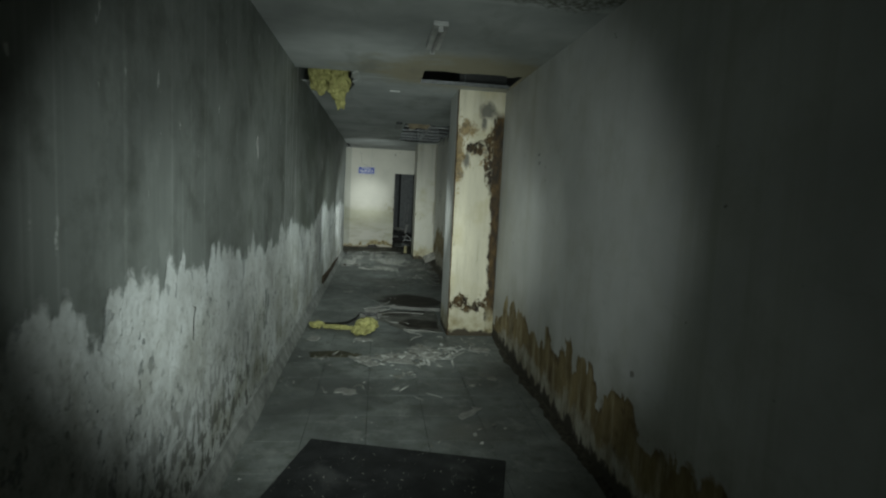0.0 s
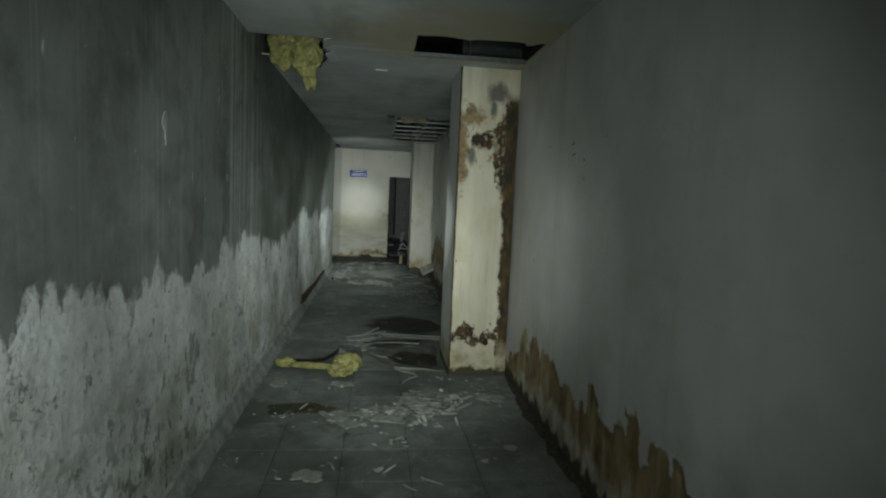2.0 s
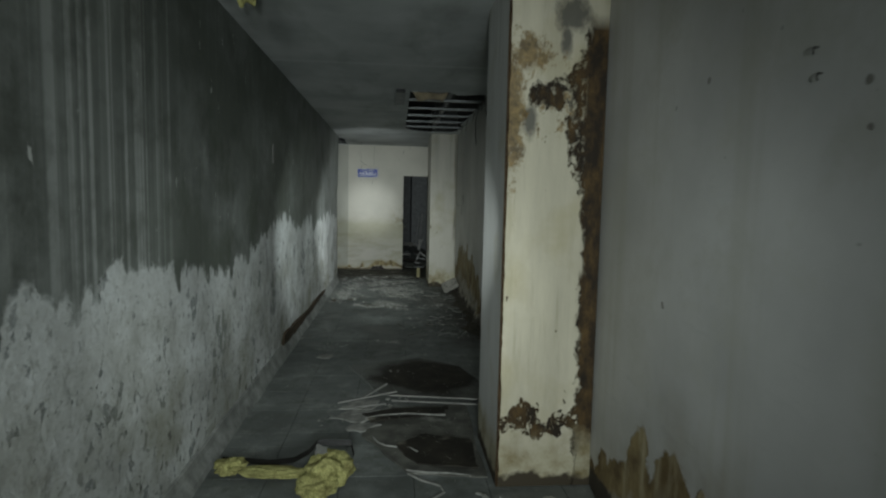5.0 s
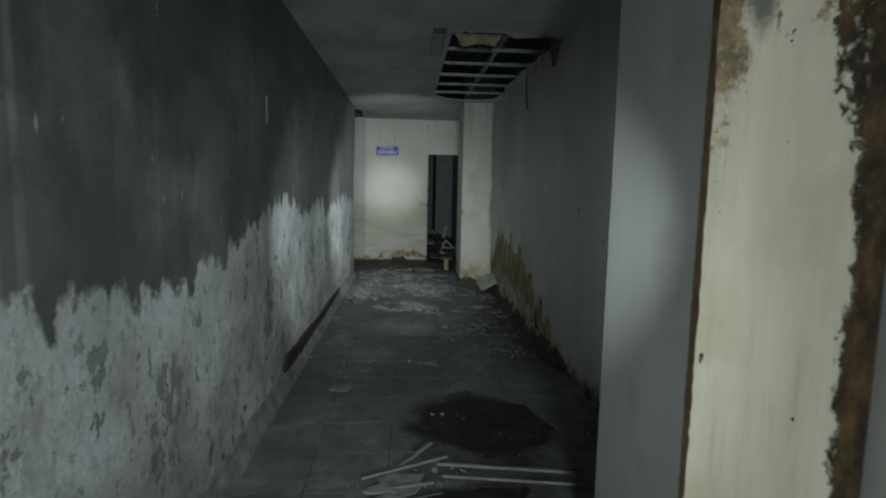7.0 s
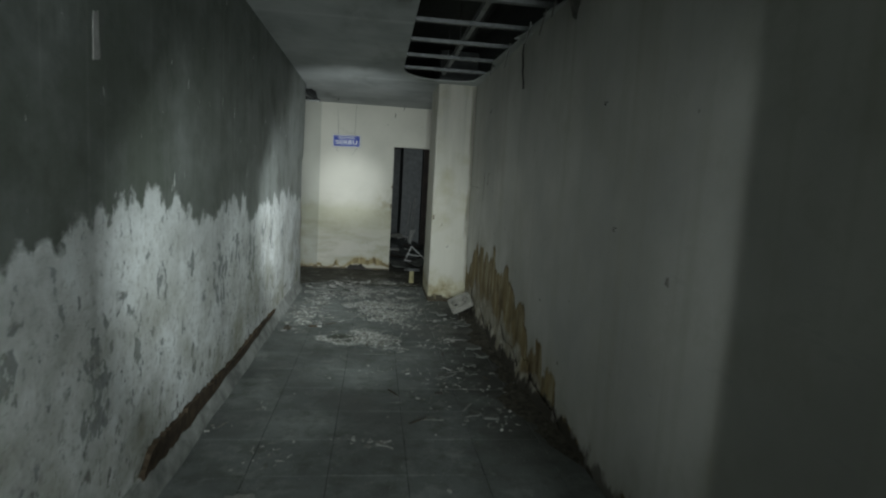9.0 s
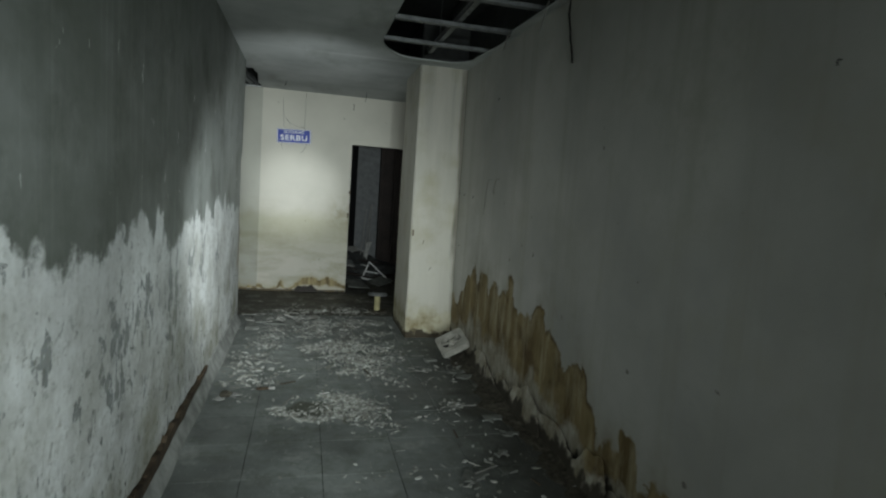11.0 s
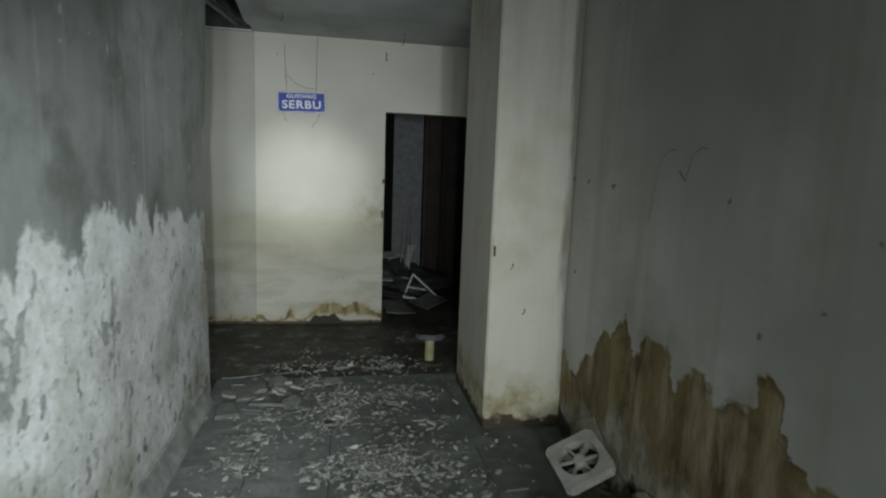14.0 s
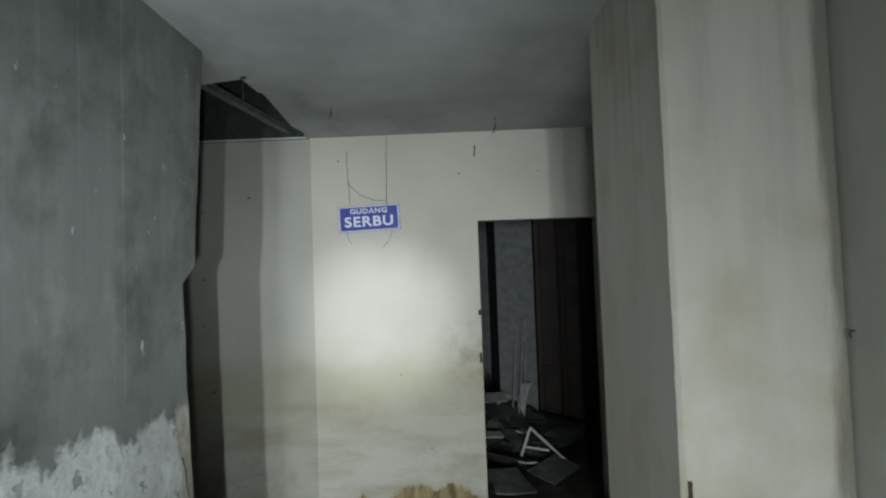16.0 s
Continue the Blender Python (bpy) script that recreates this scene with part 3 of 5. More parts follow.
STEEL = plain("galvanised_steel", (0.19, 0.2, 0.2), 0.45, 0.6, 0.4, 20.0)
WHITE_STRIP = plain("old_white_painted_wood", (0.21, 0.208, 0.19), 0.7)
WOOD = plain("rotten_brown_wood", (0.062, 0.046, 0.03), 0.9, 0.0, 0.6, 16.0, 0.2, 0.004)
DARK_WOOD = plain("dark_stained_wood", (0.03, 0.019, 0.014), 0.6, 0.0, 0.5, 6.0)
BLACK = plain("black_facing_and_fan_hollow", (0.015, 0.014, 0.012), 0.5)
FOIL = plain("silver_foil", (0.7, 0.7, 0.66), 0.3, 0.9)
PLASTER = plain("broken_plaster", (0.27, 0.27, 0.245), 0.9, 0.0, 0.4, 18.0)
MORTAR_PALE = plain("pale_mortar", (0.19, 0.19, 0.17), 0.9, 0.0, 0.5, 30.0)
MORTAR = plain("grey_mortar", (0.14, 0.145, 0.13), 0.9, 0.0, 0.4, 14.0)
BLUE = plain("blue_enamel", (0.035, 0.06, 0.32), 0.5, 0.0, 0.25, 20.0)
LETTER = plain("white_letter_paint", (0.72, 0.74, 0.78), 0.5, 0.0, 0.1, 25.0)
OLD_CABLE = plain("dust_covered_cable", (0.17, 0.16, 0.14), 0.8)
WIRE = plain("dark_wire", (0.03, 0.028, 0.025), 0.6)
PVC = plain("yellowed_pvc_pipe", (0.33, 0.3, 0.16), 0.5, 0.0, 0.3)
PLASTIC = plain("dusty_white_plastic", (0.33, 0.32, 0.28), 0.55, 0.0, 0.3)
PAPER = plain("dirty_paper", (0.33, 0.33, 0.31), 0.9, 0.0, 0.3)
LAMP_WHITE = plain("white_enamel_lamp", (0.45, 0.46, 0.44), 0.5, 0.0, 0.2)
PANEL = board_material("dusty_black_panel", (0.05, 0.052, 0.05), (0.012, 0.013, 0.013), 4.0)
BOARD_A = board_material("soaked_fallen_board", (0.2, 0.19, 0.15), (0.017, 0.015, 0.011), 2.0)
BOARD_C = board_material("grey_board_soaked_black_in_its_middle", (0.15, 0.157, 0.142), (0.016, 0.014, 0.01), 2.0, 0.5)
BOARD_D = board_material("olive_wet_board", (0.12, 0.115, 0.075), (0.032, 0.03, 0.017), 5.0)
BOARD_B = board_material("grey_fallen_board", (0.26, 0.26, 0.23), (0.07, 0.07, 0.06), 6.0)


# ---- mesh helpers ----
def mesh_ob(name, bm, material, parent=None):
    me = bpy.data.meshes.new(name)
    bm.normal_update()
    bm.to_mesh(me)
    bm.free()
    me.materials.append(material)
    ob = new(name, me)
    if parent is not None:
        ob.parent = parent
    return ob


def part(name, bm, material, parent, label=""):
    return tagged(mesh_ob(name, bm, material, parent), label)


def empty(name, m, label, category, group="", kind=""):
    ob = new(name)
    ob.matrix_world = m
    return tagged(ob, label, category, group, kind)


def box(bm, lo, hi, m=None):
    vs = [bm.verts.new((x, y, z)) for z in (lo[2], hi[2]) for y in (lo[1], hi[1]) for x in (lo[0], hi[0])]
    for f in ((0, 2, 3, 1), (4, 5, 7, 6), (0, 1, 5, 4), (2, 6, 7, 3), (0, 4, 6, 2), (1, 3, 7, 5)):
        bm.faces.new([vs[i] for i in f])
    if m is not None:
        bmesh.ops.transform(bm, matrix=m, verts=vs)
    return vs


def boxes(*pairs):
    bm = bmesh.new()
    for lo, hi in pairs:
        box(bm, lo, hi)
    return bm


def bevelled(lo, hi, r=0.004, m=None, segments=2):
    bm = bmesh.new()
    box(bm, lo, hi)
    bmesh.ops.bevel(bm, geom=list(bm.edges), offset=r, segments=segments, affect="EDGES", profile=0.5)
    if m is not None:
        bmesh.ops.transform(bm, matrix=m, verts=bm.verts)
    return bm


def tube(bm, a, b, r, sides=10, r2=None, caps=True):
    a, b = Vector(a), Vector(b)
    turn = (b - a).to_track_quat("Z", "Y").to_matrix().to_4x4()
    m = Matrix.Translation((a + b) / 2) @ turn
    bmesh.ops.create_cone(bm, cap_ends=caps, segments=sides, radius1=r, radius2=r if r2 is None else r2, depth=(b - a).length, matrix=m)
    return bm


def path_tube(points, r, sides=6):
    """A bent wire or hose through the points."""
    bm = bmesh.new()
    rings = []
    for i, p in enumerate(points):
        a, b = Vector(points[max(i - 1, 0)]), Vector(points[min(i + 1, len(points) - 1)])
        q = (b - a).to_track_quat("Z", "Y")
        rings.append([bm.verts.new(Vector(p) + q @ Vector((r * math.cos(k * math.tau / sides), r * math.sin(k * math.tau / sides), 0))) for k in range(sides)])
    for u, v in zip(rings, rings[1:]):
        for k in range(sides):
            bm.faces.new((u[k], u[(k + 1) % sides], v[(k + 1) % sides], v[k]))
    bm.faces.new(list(reversed(rings[0])))
    bm.faces.new(rings[-1])
    return bm


def slab(outline, thick, rng=None, rag=0.0, steps=1, curl=0.0):
    """A flat piece of board from a convex or mild outline in x and y; rag: how broken its edge is."""
    pts = []
    for (x0, y0), (x1, y1) in zip(outline, outline[1:] + outline[:1]):
        for k in range(steps):
            f = k / steps
            x, y = x0 + (x1 - x0) * f, y0 + (y1 - y0) * f
            if rng and rag:
                x, y = x + rng.uniform(-rag, rag), y + rng.uniform(-rag, rag)
            pts.append((x, y))
    bm = bmesh.new()
    lift = [curl * abs(noise.noise((x * 3, y * 3, 1.0))) for x, y in pts]
    low = [bm.verts.new((x, y, c)) for (x, y), c in zip(pts, lift)]
    top = [bm.verts.new((x, y, thick + c)) for (x, y), c in zip(pts, lift)]
    bm.faces.new(list(reversed(low)))
    bm.faces.new(top)
    for k in range(len(pts)):
        j = (k + 1) % len(pts)
        bm.faces.new((low[k], low[j], top[j], top[k]))
    return bm


def structure(name, bm, material, label, category, parent=None):
    return tagged(mesh_ob(name, bm, material, parent), label, category, kind="structure")


# ---- the place ----
XL, XR, YE, H, TOP = -0.766, 1.388, 15.306, 2.70, 3.15
rng = random.Random(5)

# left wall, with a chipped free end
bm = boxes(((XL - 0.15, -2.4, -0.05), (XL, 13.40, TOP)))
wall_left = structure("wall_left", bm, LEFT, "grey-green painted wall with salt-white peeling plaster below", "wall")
n = 46
near, edge = [], []
for k in range(n + 1):
    z = -0.05 + k * (TOP + 0.05) / n
    chip = 0.012 * noise.noise((0.0, 3.1, z * 4.3)) + 0.009 * noise.noise((2.0, 0.0, z * 13.0))
    edge.append(((13.595 + 0.11 * (z - 1.78) if z > 1.72 else 13.495 + 0.07 * (1.62 - z)) + chip, z))
bm = bmesh.new()
cols = []
for x in (XL - 0.15, XL - 0.012, XL):
    cols.append([bm.verts.new((x, y + (0.012 if x < XL - 0.1 else 0.008 if x < XL else 0.0), z)) for y, z in edge])
front = [bm.verts.new((XL, 13.40, z)) for _, z in edge]
back = [bm.verts.new((XL - 0.15, 13.40, z)) for _, z in edge]
for a, b in ((front, cols[2]), (cols[2], cols[1]), (cols[1], cols[0]), (cols[0], back)):
    for k in range(n):
        bm.faces.new((a[k], b[k], b[k + 1], a[k + 1]))
structure("wall_left_end", bm, LEFT, "chipped free end of the grey wall", "wall")

# right wall runs straight through behind both columns
structure("wall_right", boxes(((XR, -2.4, -0.05), (XR + 0.15, 6.2, H))), RIGHT_A, "off-white painted wall with brown damp tongues at its foot", "wall")
structure("wall_right_inner", boxes(((XR, 6.2, -0.05), (XR + 0.15, YE + 0.12, H))), RIGHT_B, "cream-grey painted wall with tall brown damp and peeling foot", "wall")
structure("wall_back", boxes(((XL - 0.15, -2.55, -0.05), (XR + 0.15, -2.4, TOP))), RAW, "plain grey wall behind the start of the corridor", "wall")

# end wall with a doorway; its grey stretch lies a little behind the cream one
DX0, DX1, DZ = 0.478, 1.32, 2.055
structure("wall_end", boxes(((-0.715, YE, -0.05), (DX0, YE + 0.12, H)), ((DX0, YE, DZ), (DX1, YE + 0.12, H)), ((DX1, YE, -0.05), (XR, YE + 0.12, H))), END, "cream painted end wall with brown damp along its foot", "wall")
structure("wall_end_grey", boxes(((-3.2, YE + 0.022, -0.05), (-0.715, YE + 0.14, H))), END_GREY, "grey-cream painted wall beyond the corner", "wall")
structure("wall_upper", boxes(((XR, -2.4, H), (XR + 0.15, YE + 0.12, TOP)), ((-3.2, YE + 0.024, H), (XR, YE + 0.14, TOP))), DARK, "unpainted wall above the hung ceiling, darkened for the void's shade", "wall")
structure("wall_side", boxes(((-3.3, 13.0, -0.05), (-3.2, YE + 0.14, TOP)), ((-3.3, 12.9, -0.05), (XL - 0.15, 13.0, TOP))), RAW, "plain wall closing the side passage", "wall")


def column(name, x0, y0, y1, material, label, seed):
    """A plastered pier against the wall, its free corners worn."""
    bm = bmesh.new()
    n = 124
    rings = []
    for k in range(n + 1):
        z = k * 3.1 / n
        c1 = (0.010 if seed < 3 else 0.009) + 0.007 * abs(noise.noise((seed, 0.3, z * 5))) + 0.006 * abs(noise.noise((seed, 4.3, z * 23)))
        c2 = 0.006 + 0.006 * abs(noise.noise((seed, 9.3, z * 4)))
        ring = [(XR - 0.002, y0), (x0 + c1, y0), (x0, y0 + c1), (x0, y1 - c2), (x0 + c2, y1), (XR - 0.002, y1)]
        rings.append([bm.verts.new((x, y, z)) for x, y in ring])
    for u, v in zip(rings, rings[1:]):
        for k in range(5):
            f = bm.faces.new((u[k + 1], u[k], v[k], v[k + 1]))
            # pier heads above the ceiling are near black for the void's shade
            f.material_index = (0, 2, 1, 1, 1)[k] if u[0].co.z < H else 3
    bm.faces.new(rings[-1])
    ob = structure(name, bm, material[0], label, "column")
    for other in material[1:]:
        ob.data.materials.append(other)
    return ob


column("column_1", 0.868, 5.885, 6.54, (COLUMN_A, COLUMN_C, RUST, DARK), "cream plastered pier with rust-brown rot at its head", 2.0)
column("column_2", 0.915, 12.89, 13.68, (COLUMN_B, COLUMN_B, COLUMN_B, DARK), "cream plastered pier with a damp yellow foot", 7.0)

# floor: a dark bed under the tiles, bare brown screed past the last tile row
floor = structure("floor", boxes(((XL - 0.15, -2.5, -0.2), (XR + 0.15, 13.85, -0.005))), BED, "dark dirty corridor floor of worn square tiles", "floor")
structure("floor_screed", boxes(((XL - 0.15, 13.85, -0.2), (XR + 0.15, YE + 0.12, -0.010))), SCREED, "brown-black bare screed before the end wall", "floor")
structure("floor_passage", boxes(((-3.3, 12.9, -0.2), (XL - 0.15, YE + 0.14, -0.010))), SCREED, "brown-black bare screed of the side passage", "floor")
structure("floor_store", boxes(((-1.5, YE + 0.12, -0.2), (2.9, 19.2, -0.010))), SCREED, "brown-black bare screed of the store room", "floor")

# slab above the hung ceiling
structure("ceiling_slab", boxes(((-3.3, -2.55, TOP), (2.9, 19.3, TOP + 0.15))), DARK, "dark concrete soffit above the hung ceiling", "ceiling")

# hung ceiling, cut by four holes with broken edges
HOLES = [(-0.775, -0.17, 5.33, 6.0), (0.435, 1.36, 5.04, 5.70), (0.45, 1.383, 9.05, 12.7), (-3.2, -0.70, 14.02, 15.30)]
bm = bmesh.new()
ys = [-2.4, 5.04, 5.33, 5.70, 6.0, 9.05, 12.7, 14.02, 15.30, YE]
xs = [-3.2, XL, -0.70, -0.17, 0.435, 1.36, XR]
xs = sorted(set(xs + [0.45, 1.383, -0.775]))
for y0, y1 in zip(ys, ys[1:]):
    for x0, x1 in zip(xs, xs[1:]):
        mx, my = (x0 + x1) / 2, (y0 + y1) / 2
        if mx < XL and my < 13.0:
            continue
        if any(a < mx < b and c < my < d for a, b, c, d in HOLES):
            continue
        box(bm, (x0, y0, H), (x1, y1, H + 0.012))
bmesh.ops.remove_doubles(bm, verts=bm.verts, dist=0.0005)


def teeth(bm, a, b, inward, depth, count, r, sag=0.0):
    """Broken board edge: uneven teeth from a to b."""
    a, b, inward = Vector(a), Vector(b), Vector(inward)
    ts = sorted([0, 1] + [r.random() for _ in range(count)])
    ds = [depth * r.uniform(0.1, 1) for _ in ts]
    for (t0, d0), (t1, d1) in zip(zip(ts, ds), zip(ts[1:], ds[1:])):
        p, q = a.lerp(b, t0), a.lerp(b, t1)
        quad = [p, q, q + inward * d1 - Vector((0, 0, sag * d1)), p + inward * d0 - Vector((0, 0, sag * d0))]
        lo = [bm.verts.new(v + Vector((0, 0, 0.001))) for v in quad]
        hi = [bm.verts.new(v + Vector((0, 0, 0.010))) for v in quad]
        bm.faces.new(lo)
        bm.faces.new(hi)
        for k in range(4):
            bm.faces.new((lo[k], lo[(k + 1) % 4], hi[(k + 1) % 4], hi[k]))


r = random.Random(11)
teeth(bm, (-0.17, 5.33, H), (-0.17, 6.0, H), (-1, 0, 0), 0.12, 7, r, 0.3)
teeth(bm, (-0.775, 5.33, H), (-0.17, 5.33, H), (0, 1, 0), 0.06, 6, r)
teeth(bm, (-0.775, 6.0, H), (-0.17, 6.0, H), (0, -1, 0), 0.18, 6, r, 0.2)
teeth(bm, (0.435, 5.04, H), (1.36, 5.04, H), (0, 1, 0), 0.1, 10, r)
teeth(bm, (0.45, 9.05, H), (1.383, 9.05, H), (0, 1, 0), 0.16, 8, r, 0.1)
teeth(bm, (1.383, 9.6, H), (1.383, 12.2, H), (-1, 0, 0), 0.16, 12, r, 0.45)
# rounded far end of the long hole, towards the pier
for side, edge_x in ((1, 0.45), (-1, 1.383)):
    reach = 0.4 if side > 0 else 0.26
    arc = [(edge_x + side * reach * (1 - math.cos(a)), 12.7 - 0.6 * (1 - math.sin(a))) for a in [k * math.pi / 20 for k in range(11)]]
    arc = [(x, y + 0.018 * noise.noise((x * 19, y * 19, 3.0))) for x, y in arc]
    for (x0, y0), (x1, y1) in zip(arc, arc[1:]):
        quad = [(edge_x, y0), (x0, y0), (x1, y1), (edge_x, y1)]
        lo, hi = [bm.verts.new((x, y, H + 0.001)) for x, y in quad], [bm.verts.new((x, y, H + 0.011)) for x, y in quad]
        if y1 - y0 > 1e-4:
            bm.faces.new(lo)
            bm.faces.new(hi)
            bm.faces.new((lo[1], lo[2], hi[2], hi[1]))
teeth(bm, (-0.70, 14.02, H), (-0.70, 15.3, H), (-1, 0, 0), 0.05, 7, r)
teeth(bm, (-1.6, 14.02, H), (-0.70, 14.02, H), (0, 1, 0), 0.10, 5, r)
structure("ceiling", bm, CEILING, "pale grey hung ceiling with broken holes and water stains", "ceiling")

# plinth along the left wall: rounded mortar skirting
bm = bmesh.new()
profile = [(0.0, 0.135), (0.014, 0.128), (0.022, 0.09), (0.05, 0.035), (0.06, 0.0)]
rows = []
n = 150
for k in range(n + 1):
    y = -2.4 + k * (13.42 + 2.4) / n
    w = 1 + 0.25 * noise.noise((0.0, y * 2.1, 5.0))
    rows.append([bm.verts.new((XL + 0.001 + dx * w, y, -0.006 + dz * (1 + 0.1 * noise.noise((0, y * 3, 2.0))))) for dx, dz in profile])
for u, v in zip(rows, rows[1:]):
    for k in range(len(profile) - 1):
        bm.faces.new((u[k], v[k], v[k + 1], u[k + 1]))
SKIRT = plain("salt_stained_skirting", (0.27, 0.28, 0.26), 0.9, 0.0, 0.45, 9.0, 0.2, 0.003)
structure("baseboard", bm, SKIRT, "salt-stained mortar skirting along the grey wall", "baseboard")

# ---- things in the corridor ----
def floor_piece(name, outline, thick, material, label, category, z=0.0, rag=0.012, steps=6, curl=0.0, group=""):
    cx, cy = sum(p[0] for p in outline) / len(outline), sum(p[1] for p in outline) / len(outline)
    bm = slab([(x - cx, y - cy) for x, y in outline], thick, rng, rag, steps, curl)
    ob = tagged(mesh_ob(name, bm, material), label, category, group)
    ob.location = (cx, cy, z)
    return ob


# black panel on the floor
ob = tagged(mesh_ob("floor_panel", bevelled((-0.61, -1.22, 0.0), (0.61, 0.0, 0.012), 0.004), PANEL), "dusty black square panel lying on the tiles", "panel")
ob.matrix_world = pose(0.28, 3.09, 0.001, 0, 0, -14.6)

# fallen, soaked boards behind the damaged pier
floor_piece("ceiling_board", [(0.40, 6.03), (0.84, 5.98), (0.85, 7.08), (0.30, 7.02), (0.12, 6.55)], 0.010, BOARD_B, "grey broken ceiling board fallen beside the pier", "board", 0.001, curl=0.02)
floor_piece("ceiling_board", [(0.21, 7.32), (1.02, 7.20), (1.04, 7.66), (0.92, 8.06), (0.57, 8.34), (-0.10, 8.10)], 0.006, BOARD_C, "grey ceiling board soaked black in its middle", "board", 0.001, rag=0.006)
floor_piece("ceiling_board", [(0.16, 6.72), (0.66, 6.86), (0.72, 6.98), (0.30, 6.95), (0.10, 6.86)], 0.008, BOARD_A, "black soaked scrap of ceiling board", "board", 0.026)
floor_piece("ceiling_board", [(0.45, 6.10), (0.80, 6.05), (0.81, 6.42), (0.52, 6.52), (0.32, 6.36)], 0.008, BOARD_A, "black soaked scrap of ceiling board on another", "board", 0.026)
floor_piece("ceiling_board", [(-0.52, 4.98), (-0.10, 5.02), (-0.05, 5.10), (-0.28, 5.22), (-0.55, 5.16)], 0.004, BOARD_D, "olive-brown wet scrap of board on the tiles", "board", 0.001)
for outline in ([(-0.64, 5.58), (-0.52, 5.53), (-0.50, 5.72), (-0.60, 5.76)], [(-0.16, 4.98), (0.04, 4.72), (0.12, 4.78), (-0.02, 5.04)], [(0.02, 4.96), (0.40, 4.80), (0.50, 5.06), (0.22, 5.14)], [(0.40, 5.16), (0.64, 5.12), (0.66, 5.34), (0.46, 5.40)], [(-0.14, 5.60), (0.06, 5.56), (0.02, 5.66), (-0.12, 5.68)], [(1.02, 5.28), (1.22, 5.20), (1.25, 5.34), (1.06, 5.40)], [(-0.42, 8.36), (-0.30, 8.34), (-0.28, 8.44), (-0.40, 8.46)], [(-0.22, 4.05), (-0.06, 4.03), (-0.08, 4.14), (-0.2, 4.16)], [(0.70, 3.55), (0.86, 3.74), (0.82, 3.78), (0.68, 3.62)]):
    floor_piece("plaster_piece", outline, 0.006, PLASTER, "flat broken piece of pale plaster on the floor", "plaster piece", 0.002, 0.018, 5, 0.02, "plaster pieces on the floor")


def strip(a, b, width, material, label, lift=0.004):
    """A narrow batten lying from a to b."""
    a, b = Vector(a), Vector(b)
    ln = (b - a).length
    ob = tagged(mesh_ob("wood_strip", bevelled((-ln / 2, -width / 2, 0), (ln / 2, width / 2, 0.012), 0.002), material), label, "strip", "wood strips by the fallen boards")
    ob.matrix_world = pose((a.x + b.x) / 2, (a.y + b.y) / 2, (a.z + b.z) / 2 + lift, 0, -math.degrees(math.atan2(b.z - a.z, (b - a).xy.length)), math.degrees(math.atan2(b.y - a.y, b.x - a.x)))
    return ob


for a, b, w in (((0.28, 7.24, 0.02), (1.02, 7.13, 0.02), 0.010), ((0.30, 7.10, 0.03), (0.99, 7.02, 0.02), 0.007), ((-0.10, 7.14, 0.0), (0.34, 7.30, 0.03), 0.012), ((-0.08, 7.02, 0.0), (0.26, 7.06, 0.02), 0.014), ((-0.04, 6.88, 0.0), (0.30, 6.96, 0.02), 0.012), ((0.06, 7.22, 0.0), (0.26, 7.42, 0.05), 0.016)):
    strip(a, b, w, WHITE_STRIP, "thin pale wood strip lying on broken boards")
for outline in ([(-0.12, 6.80), (0.10, 6.74), (0.26, 6.92), (0.0, 6.98)], [(-0.06, 7.0), (0.16, 6.98), (0.22, 7.16), (0.02, 7.18)], [(0.0, 6.62), (0.14, 6.60), (0.24, 6.72), (0.08, 6.76)]):
    floor_piece("board_scrap", outline, 0.008, PLASTER, "torn pale scrap of ceiling board on the floor", "board scrap", 0.004, 0.02, 5, 0.05, "board scraps by the pier")


for pts in (
    [(0.19, 6.50, 0.02), (0.22, 6.42, 0.02), (0.27, 6.37, 0.022), (0.35, 6.345, 0.024), (0.42, 6.31, 0.03), (0.46, 6.25, 0.036)],
    [(0.39, 6.056, 0.02), (0.50, 6.03, 0.016), (0.63, 6.02, 0.014), (0.77, 5.995, 0.008)],
    [(0.40, 6.03, 0.012), (0.47, 5.96, 0.007), (0.57, 5.90, 0.006), (0.585, 5.83, 0.006), (0.52, 5.77, 0.006), (0.47, 5.70, 0.006), (0.46, 5.655, 0.006)],
    [(0.12, 6.79, 0.03), (0.24, 6.83, 0.034), (0.4, 6.85, 0.036), (0.55, 6.83, 0.036), (0.68, 6.83, 0.03)],
):
    tagged(mesh_ob("plaster_curl", path_tube(pts, 0.0065, 6), PLASTER), "pale torn paper edge curling off a fallen board", "plaster curl", "torn edges of the fallen boards")


# glass wool: one lump hanging out of the ceiling, one on the floor
def wool(bm, centre, size, seed, bumps=0.35, sub=4):
    vs = bmesh.ops.create_icosphere(bm, subdivisions=sub, radius=1.0)["verts"]
    for v in vs:
        d = 1 + bumps * noise.fractal(v.co * 1.25 + Vector((seed, seed, 0)), 0.8, 2.1, 4) + 0.06 * noise.noise(v.co * 9 + Vector((seed, 0, 0)))
        v.co = Vector(centre) + Vector((v.co.x * size[0], v.co.y * size[1], v.co.z * size[2])) * d
    return vs


